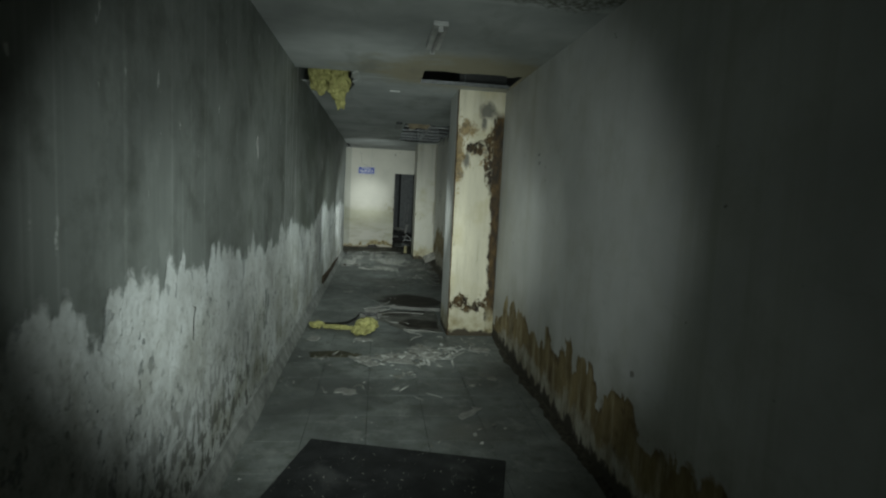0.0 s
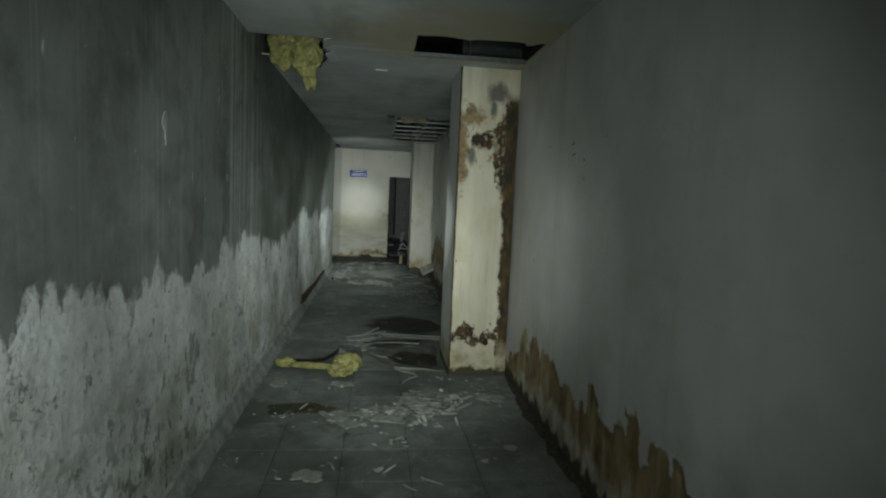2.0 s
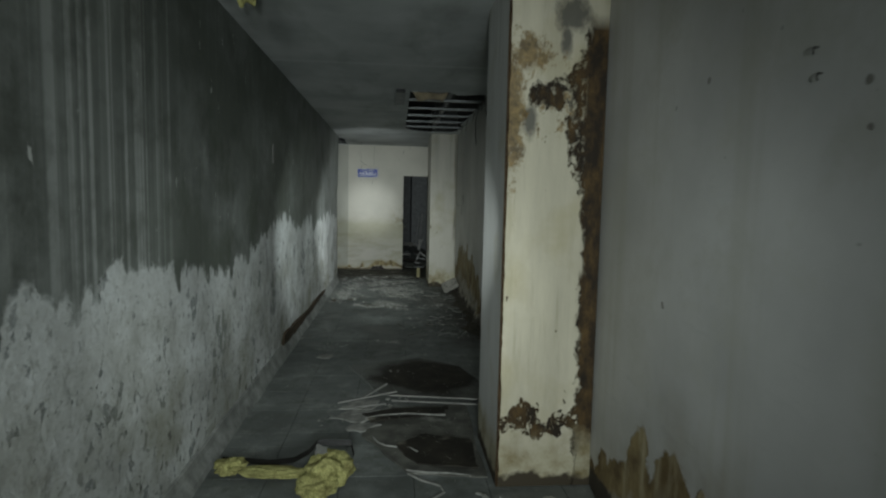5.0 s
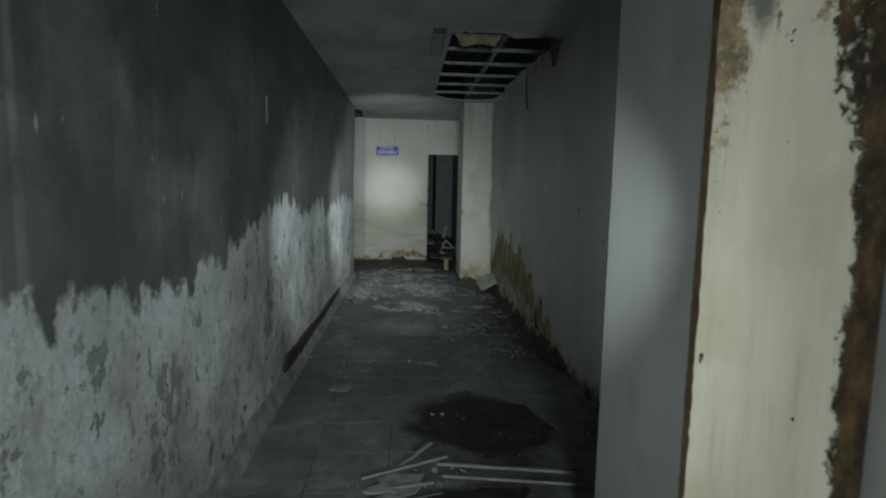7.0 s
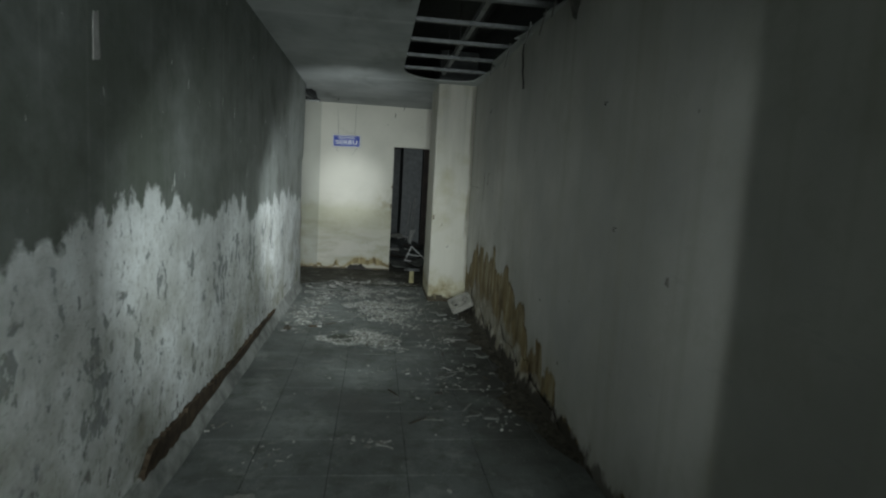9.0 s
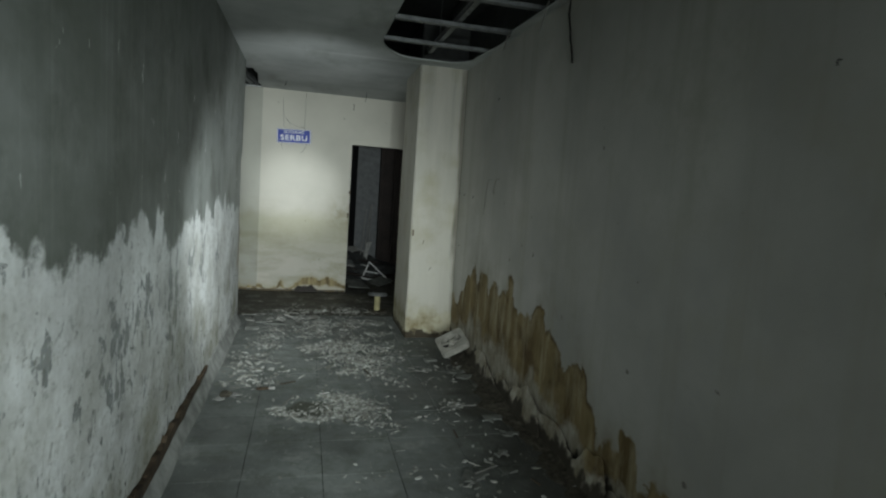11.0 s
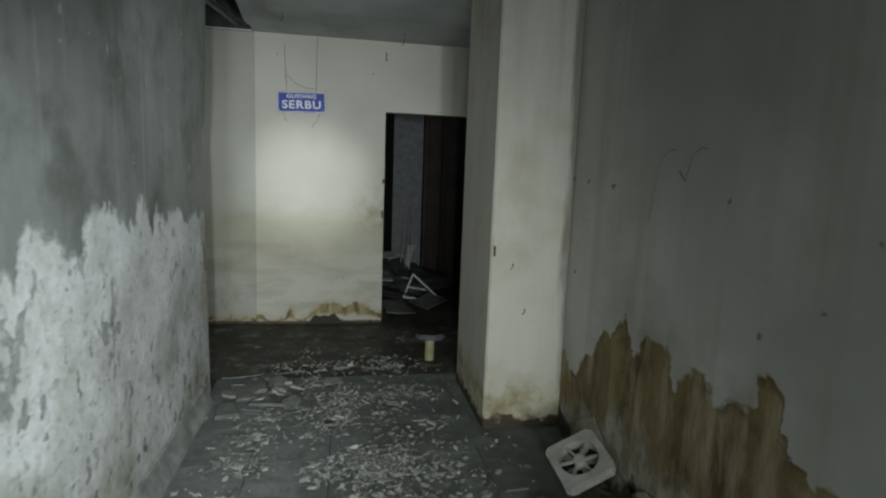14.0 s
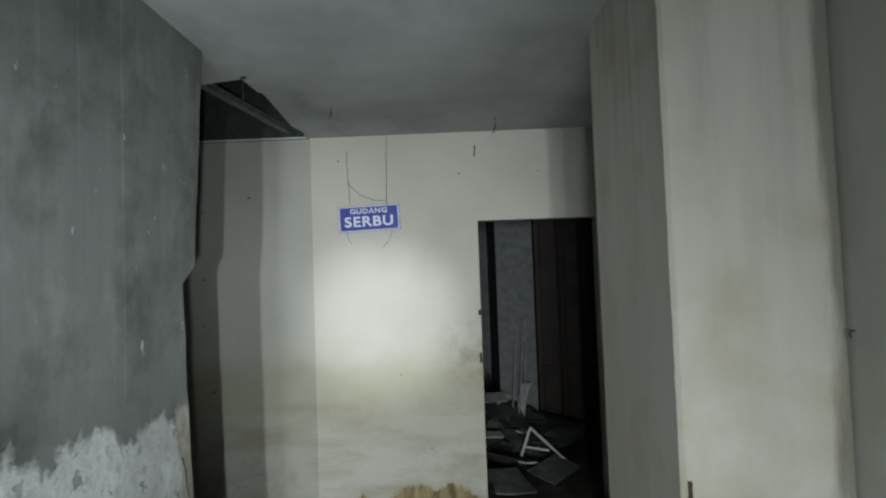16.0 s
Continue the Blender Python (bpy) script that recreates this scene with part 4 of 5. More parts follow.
bm = bmesh.new()
wool(bm, (-0.03, 0, 0.01), (0.18, 0.21, 0.13), 1.0, 0.32, 5)
wool(bm, (0.07, -0.04, -0.14), (0.11, 0.13, 0.15), 4.0, 0.45)
wool(bm, (-0.12, 0.05, -0.08), (0.10, 0.12, 0.14), 8.0, 0.45)
wool(bm, (0.08, 0.06, -0.27), (0.05, 0.06, 0.10), 3.0, 0.5, 3)
hung = empty("insulation_clump", pose(-0.45, 5.56, 2.745), "yellow glass wool bulging through a broken ceiling hole", "insulation")
part("wool", bm, WOOL, hung)
bm = bmesh.new()
for k in range(4):
    x, y = rng.uniform(0.1, 0.2), rng.uniform(-0.05, 0.2)
    pts = [(x, y, -0.05)]
    for j in range(4):
        pts.append((x + rng.uniform(-0.03, 0.03), y + rng.uniform(-0.03, 0.03), pts[-1][2] - rng.uniform(0.02, 0.05)))
    sub = path_tube(pts, 0.011, 5)
    tmp = bpy.data.meshes.new("shred")
    sub.to_mesh(tmp)
    sub.free()
    bm.from_mesh(tmp)
    bpy.data.meshes.remove(tmp)
part("torn_facing", bm, BLACK, hung, "shreds of black facing")

fallen = empty("insulation_clump", pose(-0.02, 5.95, 0.0), "torn yellow glass wool fallen on the tiles", "insulation")
bm = bmesh.new()
wool(bm, (0.0, 0.0, 0.085), (0.12, 0.12, 0.085), 2.5, 0.4)
wool(bm, (-0.06, -0.10, 0.05), (0.11, 0.10, 0.05), 6.0, 0.4)
wool(bm, (-0.30, 0.08, 0.035), (0.19, 0.055, 0.026), 9.0, 0.4)
wool(bm, (-0.56, 0.14, 0.045), (0.08, 0.06, 0.035), 12.0, 0.5)
for v in bm.verts:
    v.co.z = max(v.co.z, 0.002)
part("wool", bm, WOOL, fallen)
bm = bmesh.new()
line = [(-0.64, 0.24, 0.05), (-0.5, 0.21, 0.055), (-0.36, 0.17, 0.06), (-0.22, 0.13, 0.09), (-0.13, 0.10, 0.15), (-0.08, 0.10, 0.205), (0.10, 0.10, 0.20), (0.12, 0.09, 0.13)]
for (a, b, c), (d, e, f) in zip(line, line[1:]):
    q = [bm.verts.new(p) for p in ((a, b, c - 0.03), (d, e, f - 0.03), (d, e + 0.01, f), (a, b + 0.01, c))]
    bm.faces.new(q)
bmesh.ops.solidify(bm, geom=list(bm.faces), thickness=0.008)
part("facing", bm, BLACK, fallen, "torn black facing along its back edge")
bm = slab([(0, 0), (0.06, 0.01), (0.07, 0.05), (0.01, 0.06)], 0.003, rng, 0.008, 4, 0.02)
bmesh.ops.transform(bm, matrix=pose(-0.08, 0.0, 0.165, 35, 10, 20), verts=bm.verts)
part("foil", bm, FOIL, fallen, "scrap of silver foil")

# ceiling lamp and small fitting
lamp = empty("ceiling_lamp", pose(0.42, 3.87, H), "dead white fluorescent batten fixed to the ceiling", "lamp")
part("body", bevelled((-0.05, -0.32, -0.035), (0.05, 0.32, 0.0), 0.008), LAMP_WHITE, lamp)
bm = bmesh.new()
tube(bm, (0, -0.28, -0.052), (0, 0.28, -0.052), 0.014, 12)
part("lamp_tube", bm, PAPER, lamp, "grey unlit tube")
for y in (-0.30, 0.30):
    part("lamp_holder", bevelled((-0.018, y - 0.012, -0.07), (0.018, y + 0.012, -0.033), 0.004), LAMP_WHITE, lamp)
LAMP_DULL = plain("dust_grey_lamp", (0.3, 0.31, 0.295), 0.7, 0.0, 0.3)
old_lamp = empty("ceiling_lamp", pose(0.345, 9.46, H), "dust-grey dead batten beside the broken ceiling opening", "lamp")
part("body", bevelled((-0.05, -0.40, -0.03), (0.05, 0.40, 0.0), 0.008), LAMP_DULL, old_lamp)
part("end_cap", bevelled((-0.052, -0.43, -0.034), (0.052, -0.401, -0.001), 0.004), DARK, old_lamp, "black end cap")
tagged(mesh_ob("ceiling_fitting", bevelled((-0.055, -0.018, -0.012), (0.055, 0.018, 0.0), 0.004), LAMP_WHITE), "small white bar fitting on the ceiling", "fitting").location = (0.19, 6.24, H)


# steel channels bared by the broken ceiling
def channel(name, length, width=0.05, deep=0.025):
    t = 0.002
    bm = boxes(((-length / 2, -width / 2, 0), (length / 2, width / 2, t)))
    box(bm, (-length / 2, -width / 2, t), (length / 2, -width / 2 + t, deep))
    box(bm, (-length / 2, width / 2 - t, t), (length / 2, width / 2, deep))
    box(bm, (-length / 2, -width / 2 - 0.008, deep - t), (length / 2, -width / 2, deep))
    box(bm, (-length / 2, width / 2, deep - t), (length / 2, width / 2 + 0.008, deep))
    return tagged(mesh_ob(name, bm, STEEL), "bare galvanised ceiling channel in a broken opening", "ceiling channel", "ceiling channels")


first = channel("ceiling_channel", 0.96)
first.location = (0.908, 9.8, H + 0.012)
for y in (9.25, 10.4, 11.0, 11.6, 12.2):
    copy_thing(first, pose(0.908, y, H + 0.012))
long = channel("ceiling_channel", 3.6, 0.04, 0.03)
long.matrix_world = pose(0.93, 10.8, H + 0.045, 0, 0, 90)
c = channel("ceiling_channel", 0.92, 0.04, 0.03)
c.location = (0.90, 5.66, H - 0.002)
c = channel("ceiling_channel", 1.7, 0.05, 0.03)
c.matrix_world = pose(-0.93, 14.75, H + 0.03, 0, 0, 82)
for x, y in ((0.93, 9.9), (0.93, 11.3), (0.93, 12.2), (-0.93, 14.6), (0.9, 5.66)):
    bm = bmesh.new()
    tube(bm, (0, 0, 0.02), (0, 0, TOP - H - 0.001), 0.004, 6)
    tagged(mesh_ob("hanger_rod", bm, STEEL), "thin steel hanger rod above the ceiling", "hanger rod", "ceiling hangers").location = (x, y, H)
bm = bmesh.new()
tube(bm, (0, -1.6, 0), (0, 1.6, 0), 0.055, 14)
tagged(mesh_ob("duct_pipe", bm, DARK), "dark pipe running above the broken ceiling", "pipe").location = (1.15, 10.9, TOP - 0.057)

# torn board hanging at the edge of the opening
for y, w, drop in ((9.55, 0.16, 0.10), (10.15, 0.10, 0.16), (10.8, 0.06, 0.2), (11.5, 0.09, 0.13), (9.75, 0.05, 0.2)):
    bm = slab([(0, 0), (w, 0.01), (w * 0.7, drop), (w * 0.25, drop * 0.8)], 0.008, rng, 0.012, 4)
    ob = tagged(mesh_ob("board_flap", bm, PLASTER), "torn strip of ceiling board hanging down", "board flap", "hanging board flaps")
    ob.matrix_world = pose(1.30, y, H + 0.006, -78, 0, 75)


bm = bmesh.new()
rows = []
for k in range(9):
    a = k / 8
    y, z = 0.03 * a + 0.05 * math.sin(a * 2.6), -0.23 * a ** 1.2
    w = 0.13 * (1 - 0.75 * a) + 0.008 * noise.noise((k * 1.7, 0.0, 6.0))
    rows.append([bm.verts.new((u * w, y + 0.03 * u * a, z)) for u in (-0.5, -0.2, 0.1, 0.5)])
for u, v in zip(rows, rows[1:]):
    for k in range(3):
        bm.faces.new((u[k], u[k + 1], v[k + 1], v[k]))
bmesh.ops.solidify(bm, geom=list(bm.faces), thickness=0.006)
tagged(mesh_ob("board_flap", bm, PLASTER), "pale curled flap of torn ceiling board hanging down", "board flap", "hanging board flaps").location = (1.31, 9.16, H + 0.004)
TAN = plain("tan_board_paper", (0.24, 0.2, 0.13), 0.9, 0.0, 0.4, 14.0)
ob = tagged(mesh_ob("board_flap", slab([(-0.2, 0), (0.2, 0.0), (0.14, 0.09), (0.02, 0.07), (-0.12, 0.1)], 0.006, rng, 0.008, 4), TAN), "tan torn paper face of ceiling board hanging at the hole", "board flap", "hanging board flaps")
ob.matrix_world = pose(0.67, 9.215, H + 0.004, -60, 0, 0)


# ---- marks and fittings on the walls ----
def on_left(y, z, bm, name, material, label, category, group=""):
    ob = tagged(mesh_ob(name, bm, material), label, category, group)
    ob.matrix_world = Matrix.Translation((XL + 0.001, y, z)) @ Matrix(((0, 0, 1, 0), (1, 0, 0, 0), (0, 1, 0, 0), (0, 0, 0, 1)))
    return ob


on_left(8.07, 1.83, slab([(-0.025, 0), (0.025, 0.01), (0.02, 0.17), (-0.02, 0.16)], 0.002, rng, 0.004, 5), "tape_strip", PAPER, "white strip of tape stuck on the grey wall", "tape")
on_left(3.73, 1.76, slab([(-0.04, 0.09), (0.0, 0.06), (0.012, 0.0), (0.028, 0.01), (0.03, 0.13), (-0.005, 0.15)], 0.003, rng, 0.008, 5), "paint_flake", PAPER, "white patch where grey paint has flaked off", "paint flake")
# strip of rotten timber bared above the skirting
on_left(10.0, 0.0, slab([(-1.62, 0.12), (-1.0, 0.10), (1.2, 0.11), (1.62, 0.13), (1.3, 0.155), (0.5, 0.165), (-0.1, 0.155), (-0.6, 0.185), (-1.1, 0.2), (-1.5, 0.215)], 0.026, rng, 0.014, 16), "timber_strip", WOOD, "rotten brown timber bared along the foot of the wall", "timber strip")
tagged(mesh_ob("hanging_wire", path_tube([(XL + 0.002, 2.42, 1.02), (XL + 0.012, 2.43, 1.01), (XL + 0.006, 2.42, 0.96), (XL + 0.009, 2.41, 0.92), (XL + 0.005, 2.415, 0.86)], 0.0018), WIRE), "short black wire hanging from the damp wall", "wire")
tagged(mesh_ob("hanging_wire", path_tube([(XL + 0.004, 13.46, 1.02), (XL + 0.012, 13.47, 0.97), (XL + 0.005, 13.49, 0.9), (XL + 0.008, 13.51, 0.84)], 0.002), WIRE), "short black wire hanging from the damp wall", "wire")


def nail(y, z, x=XR, drop=0.03):
    s = -1
    ob = tagged(mesh_ob("nail", path_tube([(x - 0.001 * s, y, z), (x + 0.012 * s, y, z), (x + 0.013 * s, y + 0.002, z - 0.008), (x + 0.008 * s, y + 0.004, z - drop * 0.6)], 0.0025), WIRE), "dark bent nail in the painted wall", "nail", "nails in the wall")
    return ob


for y, z in ((4.42, 1.95), (4.40, 1.88), (8.57, 1.31), (8.81, 1.95), (12.676, 1.487), (12.86, 1.5), (12.388, 1.471), (11.86, 2.28)):
    nail(y, z)
for y0 in (11.93, 11.735):
    bm = path_tube([(XR + 0.001, y0 - 0.02, 1.62), (XR - 0.022, y0 - 0.02, 1.625), (XR - 0.014, y0 + 0.04, 1.6), (XR - 0.006, y0 + 0.09, 1.5), (XR - 0.004, y0 + 0.13, 1.32 if y0 > 11.9 else 1.54)], 0.0016)
    tagged(mesh_ob("cable_end", bm, OLD_CABLE), "dust-covered cable end curling out of the wall", "cable", "cable ends in the wall")
tagged(mesh_ob("cable_end", path_tube([(XR + 0.001, 10.68, 2.69), (XR - 0.01, 10.67, 2.6), (XR - 0.006, 10.64, 2.5), (XR - 0.016, 10.61, 2.44), (XR - 0.008, 10.59, 2.36), (XR - 0.01, 10.57, 2.3)], 0.006), WIRE), "dark frayed cable hanging from the ceiling's edge", "cable", "cable ends in the wall")
for x, z in ((1.046, 0.995), (1.132, 0.728)):
    tagged(mesh_ob("nail", path_tube([(x, 12.892, z), (x + 0.004, 12.88, z), (x, 12.878, z - 0.012), (x - 0.012, 12.882, z - 0.03)], 0.0025), WIRE), "dark bent nail in the plastered pier", "nail", "nails in the wall")
ob = tagged(mesh_ob("latch_plate", bevelled((-0.006, -0.002, -0.03), (0.006, 0.002, 0.03), 0.001), RUST), "small rusty plate on the pier's edge", "latch plate")
ob.location = (0.936, 12.887, 1.07)

# blue sign with wires
sign = empty("sign", pose(-0.30, YE - 0.016, 2.1, 0, -1.6, 0), "blue enamel sign with white lettering wired to the wall", "sign")
sign_plate = part("plate", bevelled((-0.22, -0.003, -0.092), (0.22, 0.003, 0.092), 0.002), BLUE, sign)


def lettering(text, size, x, z, parent, stretch=1.0):
    cu = bpy.data.curves.new("lettering", "FONT")
    cu.body, cu.size, cu.align_x, cu.align_y, cu.extrude, cu.offset = text, size, "CENTER", "CENTER", 0.0006, size * 0.022
    cu.space_character = 1.12
    tmp = new("lettering", cu)
    me = bpy.data.meshes.new_from_object(tmp)
    bpy.data.objects.remove(tmp)
    me.transform(pose(x, -0.0045, z, 90) @ Matrix.Diagonal((stretch, 1, 1, 1)))
    me.materials.append(LETTER)
    ob = new("lettering", me)
    ob.parent = parent
    return tagged(ob, "white capital letters")


lettering("GUDANG", 0.05, 0.0, 0.052, sign_plate, 1.15)
lettering("SERBU", 0.1, 0.0, -0.025, sign_plate, 1.15)
for x in (-0.212, 0.212):
    part("border", boxes(((x - 0.004, -0.0042, -0.088), (x + 0.004, -0.0032, 0.088))), LETTER, sign_plate)
for z in (-0.086, 0.086):
    part("border", boxes(((-0.208, -0.0042, z - 0.003), (0.208, -0.0032, z + 0.003))), LETTER, sign_plate)
yw = YE - 0.01
for pts in ([(-0.45, yw + 0.009, 2.60), (-0.452, yw, 2.52), (-0.44, yw - 0.004, 2.32), (-0.432, yw - 0.014, 2.2)], [(-0.16, yw + 0.009, 2.69), (-0.165, yw, 2.5), (-0.168, yw - 0.002, 2.3), (-0.17, yw - 0.014, 2.18)], [(-0.45, yw, 2.36), (-0.36, yw - 0.004, 2.27), (-0.25, yw - 0.004, 2.225), (-0.17, yw - 0.012, 2.225)], [(-0.46, yw - 0.014, 2.01), (-0.455, yw - 0.01, 1.96), (-0.43, yw - 0.006, 1.92)], [(-0.13, yw - 0.014, 2.01), (-0.16, yw - 0.005, 1.94), (-0.21, yw - 0.002, 1.88)]):
    tagged(mesh_ob("sign_wire", path_tube(pts, 0.0017, 5), WIRE), "thin dark wire holding the blue sign", "wire", "wires round the sign")
tagged(mesh_ob("wire_stub", path_tube([(0.475, YE + 0.001, 2.60), (0.475, YE - 0.02, 2.59), (0.47, YE - 0.02, 2.52)], 0.005, 5), WIRE), "dark wire stub in the end wall", "wire")
for x, y, d in ((0.60, 14.95, 0.10), (-0.40, 14.58, 0.06), (-0.93, 14.0, 0.16)):
    tagged(mesh_ob("ceiling_wire", path_tube([(x, y, H + 0.002), (x + 0.005, y, H - d * 0.5), (x - 0.01, y + 0.01, H - d)], 0.004, 5), WIRE), "thin wire hanging from the ceiling", "wire", "wires from the ceiling")
lockp = empty("strike_plate", pose(DX0 - 0.012, YE - 0.002, 1.08), "rusty strike plate at the doorway's edge", "strike plate")
part("plate", bevelled((-0.008, -0.002, -0.035), (0.008, 0.002, 0.035), 0.001), RUST, lockp)
tagged(mesh_ob("hinge_stub", bevelled((-0.012, -0.014, -0.02), (0.012, 0.0, 0.02), 0.003), RUST), "rusty hinge stub at the doorway's edge", "hinge").location = (DX0 - 0.006, YE, 1.40)

# exhaust fan leaning at the foot of the pier
fan = empty("exhaust_fan", pose(1.225, 12.238, 0.154, 27.8, 15.1, -85.1) @ pose(0, 0, -0.06), "dusty white square exhaust fan lying against the wall", "exhaust fan")
bm = bmesh.new()
ring_n = 32
outer, inner = [], []
for zz in (0.0, 0.06):
    o, i = [], []
    for k in range(ring_n):
        a = (k + 0.5) * math.tau / ring_n
        f = 0.132 / max(abs(math.cos(a)), abs(math.sin(a)))
        o.append(bm.verts.new((f * math.cos(a), f * math.sin(a), zz)))
        i.append(bm.verts.new((0.098 * math.cos(a), 0.098 * math.sin(a), zz)))
    outer.append(o)
    inner.append(i)
for k in range(ring_n):
    j = (k + 1) % ring_n
    bm.faces.new((outer[1][k], outer[1][j], inner[1][j], inner[1][k]))
    bm.faces.new((outer[0][j], outer[0][k], inner[0][k], inner[0][j]))
    bm.faces.new((outer[0][k], outer[0][j], outer[1][j], outer[1][k]))
    bm.faces.new((inner[0][j], inner[0][k], inner[1][k], inner[1][j]))
housing = part("housing", bm, PLASTIC, fan)
# black disc stands for the shade inside the fan's open back
bm = bmesh.new()
bmesh.ops.create_circle(bm, cap_ends=True, segments=24, radius=0.0975, matrix=Matrix.Translation((0, 0, 0.004)))
part("back", bm, BLACK, fan, "black disc standing for shade in the open back")
bm = bmesh.new()
tube(bm, (0, 0, 0.008), (0, 0, 0.05), 0.036, 20, 0.028)
hub = part("hub", bm, PLASTIC, fan)
for k in range(6):
    bm = bmesh.new()
    box(bm, (0.03, -0.005, 0.03), (0.0975, 0.005, 0.045), pose(0, 0, 0, 0, 0, k * 60 + 15))
    part("spoke", bm, PLASTIC, housing)
for k in range(5):
    bm = slab([(0.034, -0.012), (0.09, -0.026), (0.094, 0.018), (0.034, 0.014)], 0.002)
    bmesh.ops.transform(bm, matrix=pose(0, 0, 0.012, 0, 0, k * 72) @ pose(0, 0, 0, 12), verts=bm.verts)
    part("blade", bm, PLASTIC, hub)

# floor drain pipe with a dish on it
stand = empty("pipe_stand", pose(0.785, 14.13, 0.0), "yellowed pipe stub standing with a dark upturned dish on top", "pipe stand")
bm = bmesh.new()
tube(bm, (0, 0, -0.012), (0, 0, 0.215), 0.037, 20)
part("pipe", bm, PVC, stand)
bm = bmesh.new()
prof = [(0.036, 0.196), (0.10, 0.193), (0.118, 0.196), (0.119, 0.203), (0.092, 0.232), (0.0, 0.236)]
rings = [[bm.verts.new((rr * math.cos(k * math.tau / 28), rr * math.sin(k * math.tau / 28), zz)) for k in range(28)] if rr else [bm.verts.new((0, 0, zz))] for rr, zz in prof]
for u, v in zip(rings, rings[1:]):
    for k in range(28):
        j = (k + 1) % 28
        bm.faces.new((u[k], u[j], v[j], v[k]) if len(v) > 1 else (u[k], u[j], v[0]))
part("dish", bm, DIM, stand, "dark grey shallow upturned dish")
bm = bmesh.new()
wool(bm, (0, 0.005, 0.236), (0.098, 0.095, 0.013), 44.0, 0.4, 3)
part("dregs", bm, BLACK, stand, "black dried dregs")
bm = bmesh.new()
tube(bm, (0, 0, -0.012), (0, 0, 0.006), 0.125, 28, 0.115)
part("flange", bm, SOIL, stand, "dark dirty flange on the floor")

# rubble by the free end of the grey wall
for x, y, sx, sy, sz, a, tilt in ((-0.50, 13.52, 0.24, 0.18, 0.022, 20, 7), (-0.30, 13.36, 0.30, 0.16, 0.018, -12, -5), (-0.31, 13.62, 0.14, 0.20, 0.022, 40, 16), (-0.60, 13.24, 0.12, 0.15, 0.03, 10, 5), (-0.14, 13.28, 0.12, 0.09, 0.02, 65, 8), (-0.42, 13.78, 0.10, 0.08, 0.03, 30, 0), (-0.22, 13.48, 0.1, 0.07, 0.03, 75, 10), (0.02, 13.02, 0.07, 0.06, 0.02, 12, 0), (1.0, 12.1, 0.09, 0.07, 0.02, 12, 0)):
    bm = slab([(-sx / 2, -sy / 2), (sx / 2, -sy * 0.4), (sx * 0.42, sy / 2), (-sx * 0.35, sy * 0.45)], sz, rng, 0.018, 3)
    bmesh.ops.bevel(bm, geom=list(bm.edges), offset=0.004, segments=1, affect="EDGES")
    ob = tagged(mesh_ob("rubble_piece", bm, MORTAR), "broken grey slab of mortar on the floor", "rubble", "rubble at the wall's end")
    ob.matrix_world = pose(x, y, 0.006 + abs(math.sin(radians(tilt))) * sx * 0.3, tilt, 0, a)
for k in range(22):
    x, y, w = rng.gauss(-0.36, 0.15), rng.gauss(13.47, 0.15), rng.uniform(0.03, 0.09)
    bm = slab([(w * math.cos(a) * rng.uniform(0.6, 1.1), w * math.sin(a) * rng.uniform(0.5, 1.0)) for a in (0.2, 1.3, 2.4, 3.6, 4.9)], rng.uniform(0.008, 0.02), rng, 0.008, 3)
    tilt = rng.uniform(-28, 28)
    ob = tagged(mesh_ob("rubble_piece", bm, (MORTAR, PLASTER)[k % 2]), "small broken chip of grey mortar on the floor", "rubble", "rubble at the wall's end")
    ob.matrix_world = pose(max(x, XL + 0.14), y, 0.004 + abs(math.sin(radians(tilt))) * w, tilt, 0, rng.uniform(0, 360))
ob = floor_piece("foil_scrap", [(-0.29, 13.52), (-0.24, 13.50), (-0.23, 13.55), (-0.28, 13.57)], 0.003, FOIL, "crumpled bright foil scrap on the rubble", "foil scrap", 0.07, 0.008, 4, 0.02)

# small litter by the grey wall
bm = bmesh.new()
wool(bm, (0, 0, 0.018), (0.034, 0.028, 0.024), 61.0, 0.5, 3)
tagged(mesh_ob("dirt_clod", bm, SOIL), "small dark clod of dirt on the tiles", "clod").location = (-0.586, 11.366, 0.0)
floor_piece("paper_scrap", [(-0.66, 11.30), (-0.60, 11.28), (-0.58, 11.33), (-0.63, 11.36)], 0.003, PAPER, "crumpled pale scrap of paper on the tiles", "paper scrap", 0.003, 0.012, 4, 0.03)
floor_piece("paper_scrap", [(-0.55, 11.35), (-0.49, 11.36), (-0.50, 11.41), (-0.54, 11.41)], 0.003, PAPER, "crumpled pale scrap of paper on the tiles", "paper scrap", 0.003, 0.012, 4, 0.03)
stick = empty("painted_stick", pose(-0.33, 11.49, 0.003, 0, 0, 4), "dull brown stick end with chipped white paint", "stick")
part("shaft", bevelled((-0.07, -0.014, 0), (0.015, 0.014, 0.012), 0.003), WOOD, stick)
part("painted_end", bevelled((0.0155, -0.013, 0), (0.06, 0.013, 0.014), 0.003), PAPER, stick, "chipped white end")
tagged(mesh_ob("plaster_curl", path_tube([(-0.193, 11.117, 0.006), (-0.205, 11.17, 0.008), (-0.18, 11.23, 0.01), (-0.15, 11.31, 0.008), (-0.132, 11.35, 0.006)], 0.0055, 6), MORTAR_PALE), "curled thin strip of pale plaster on the tiles", "plaster curl")

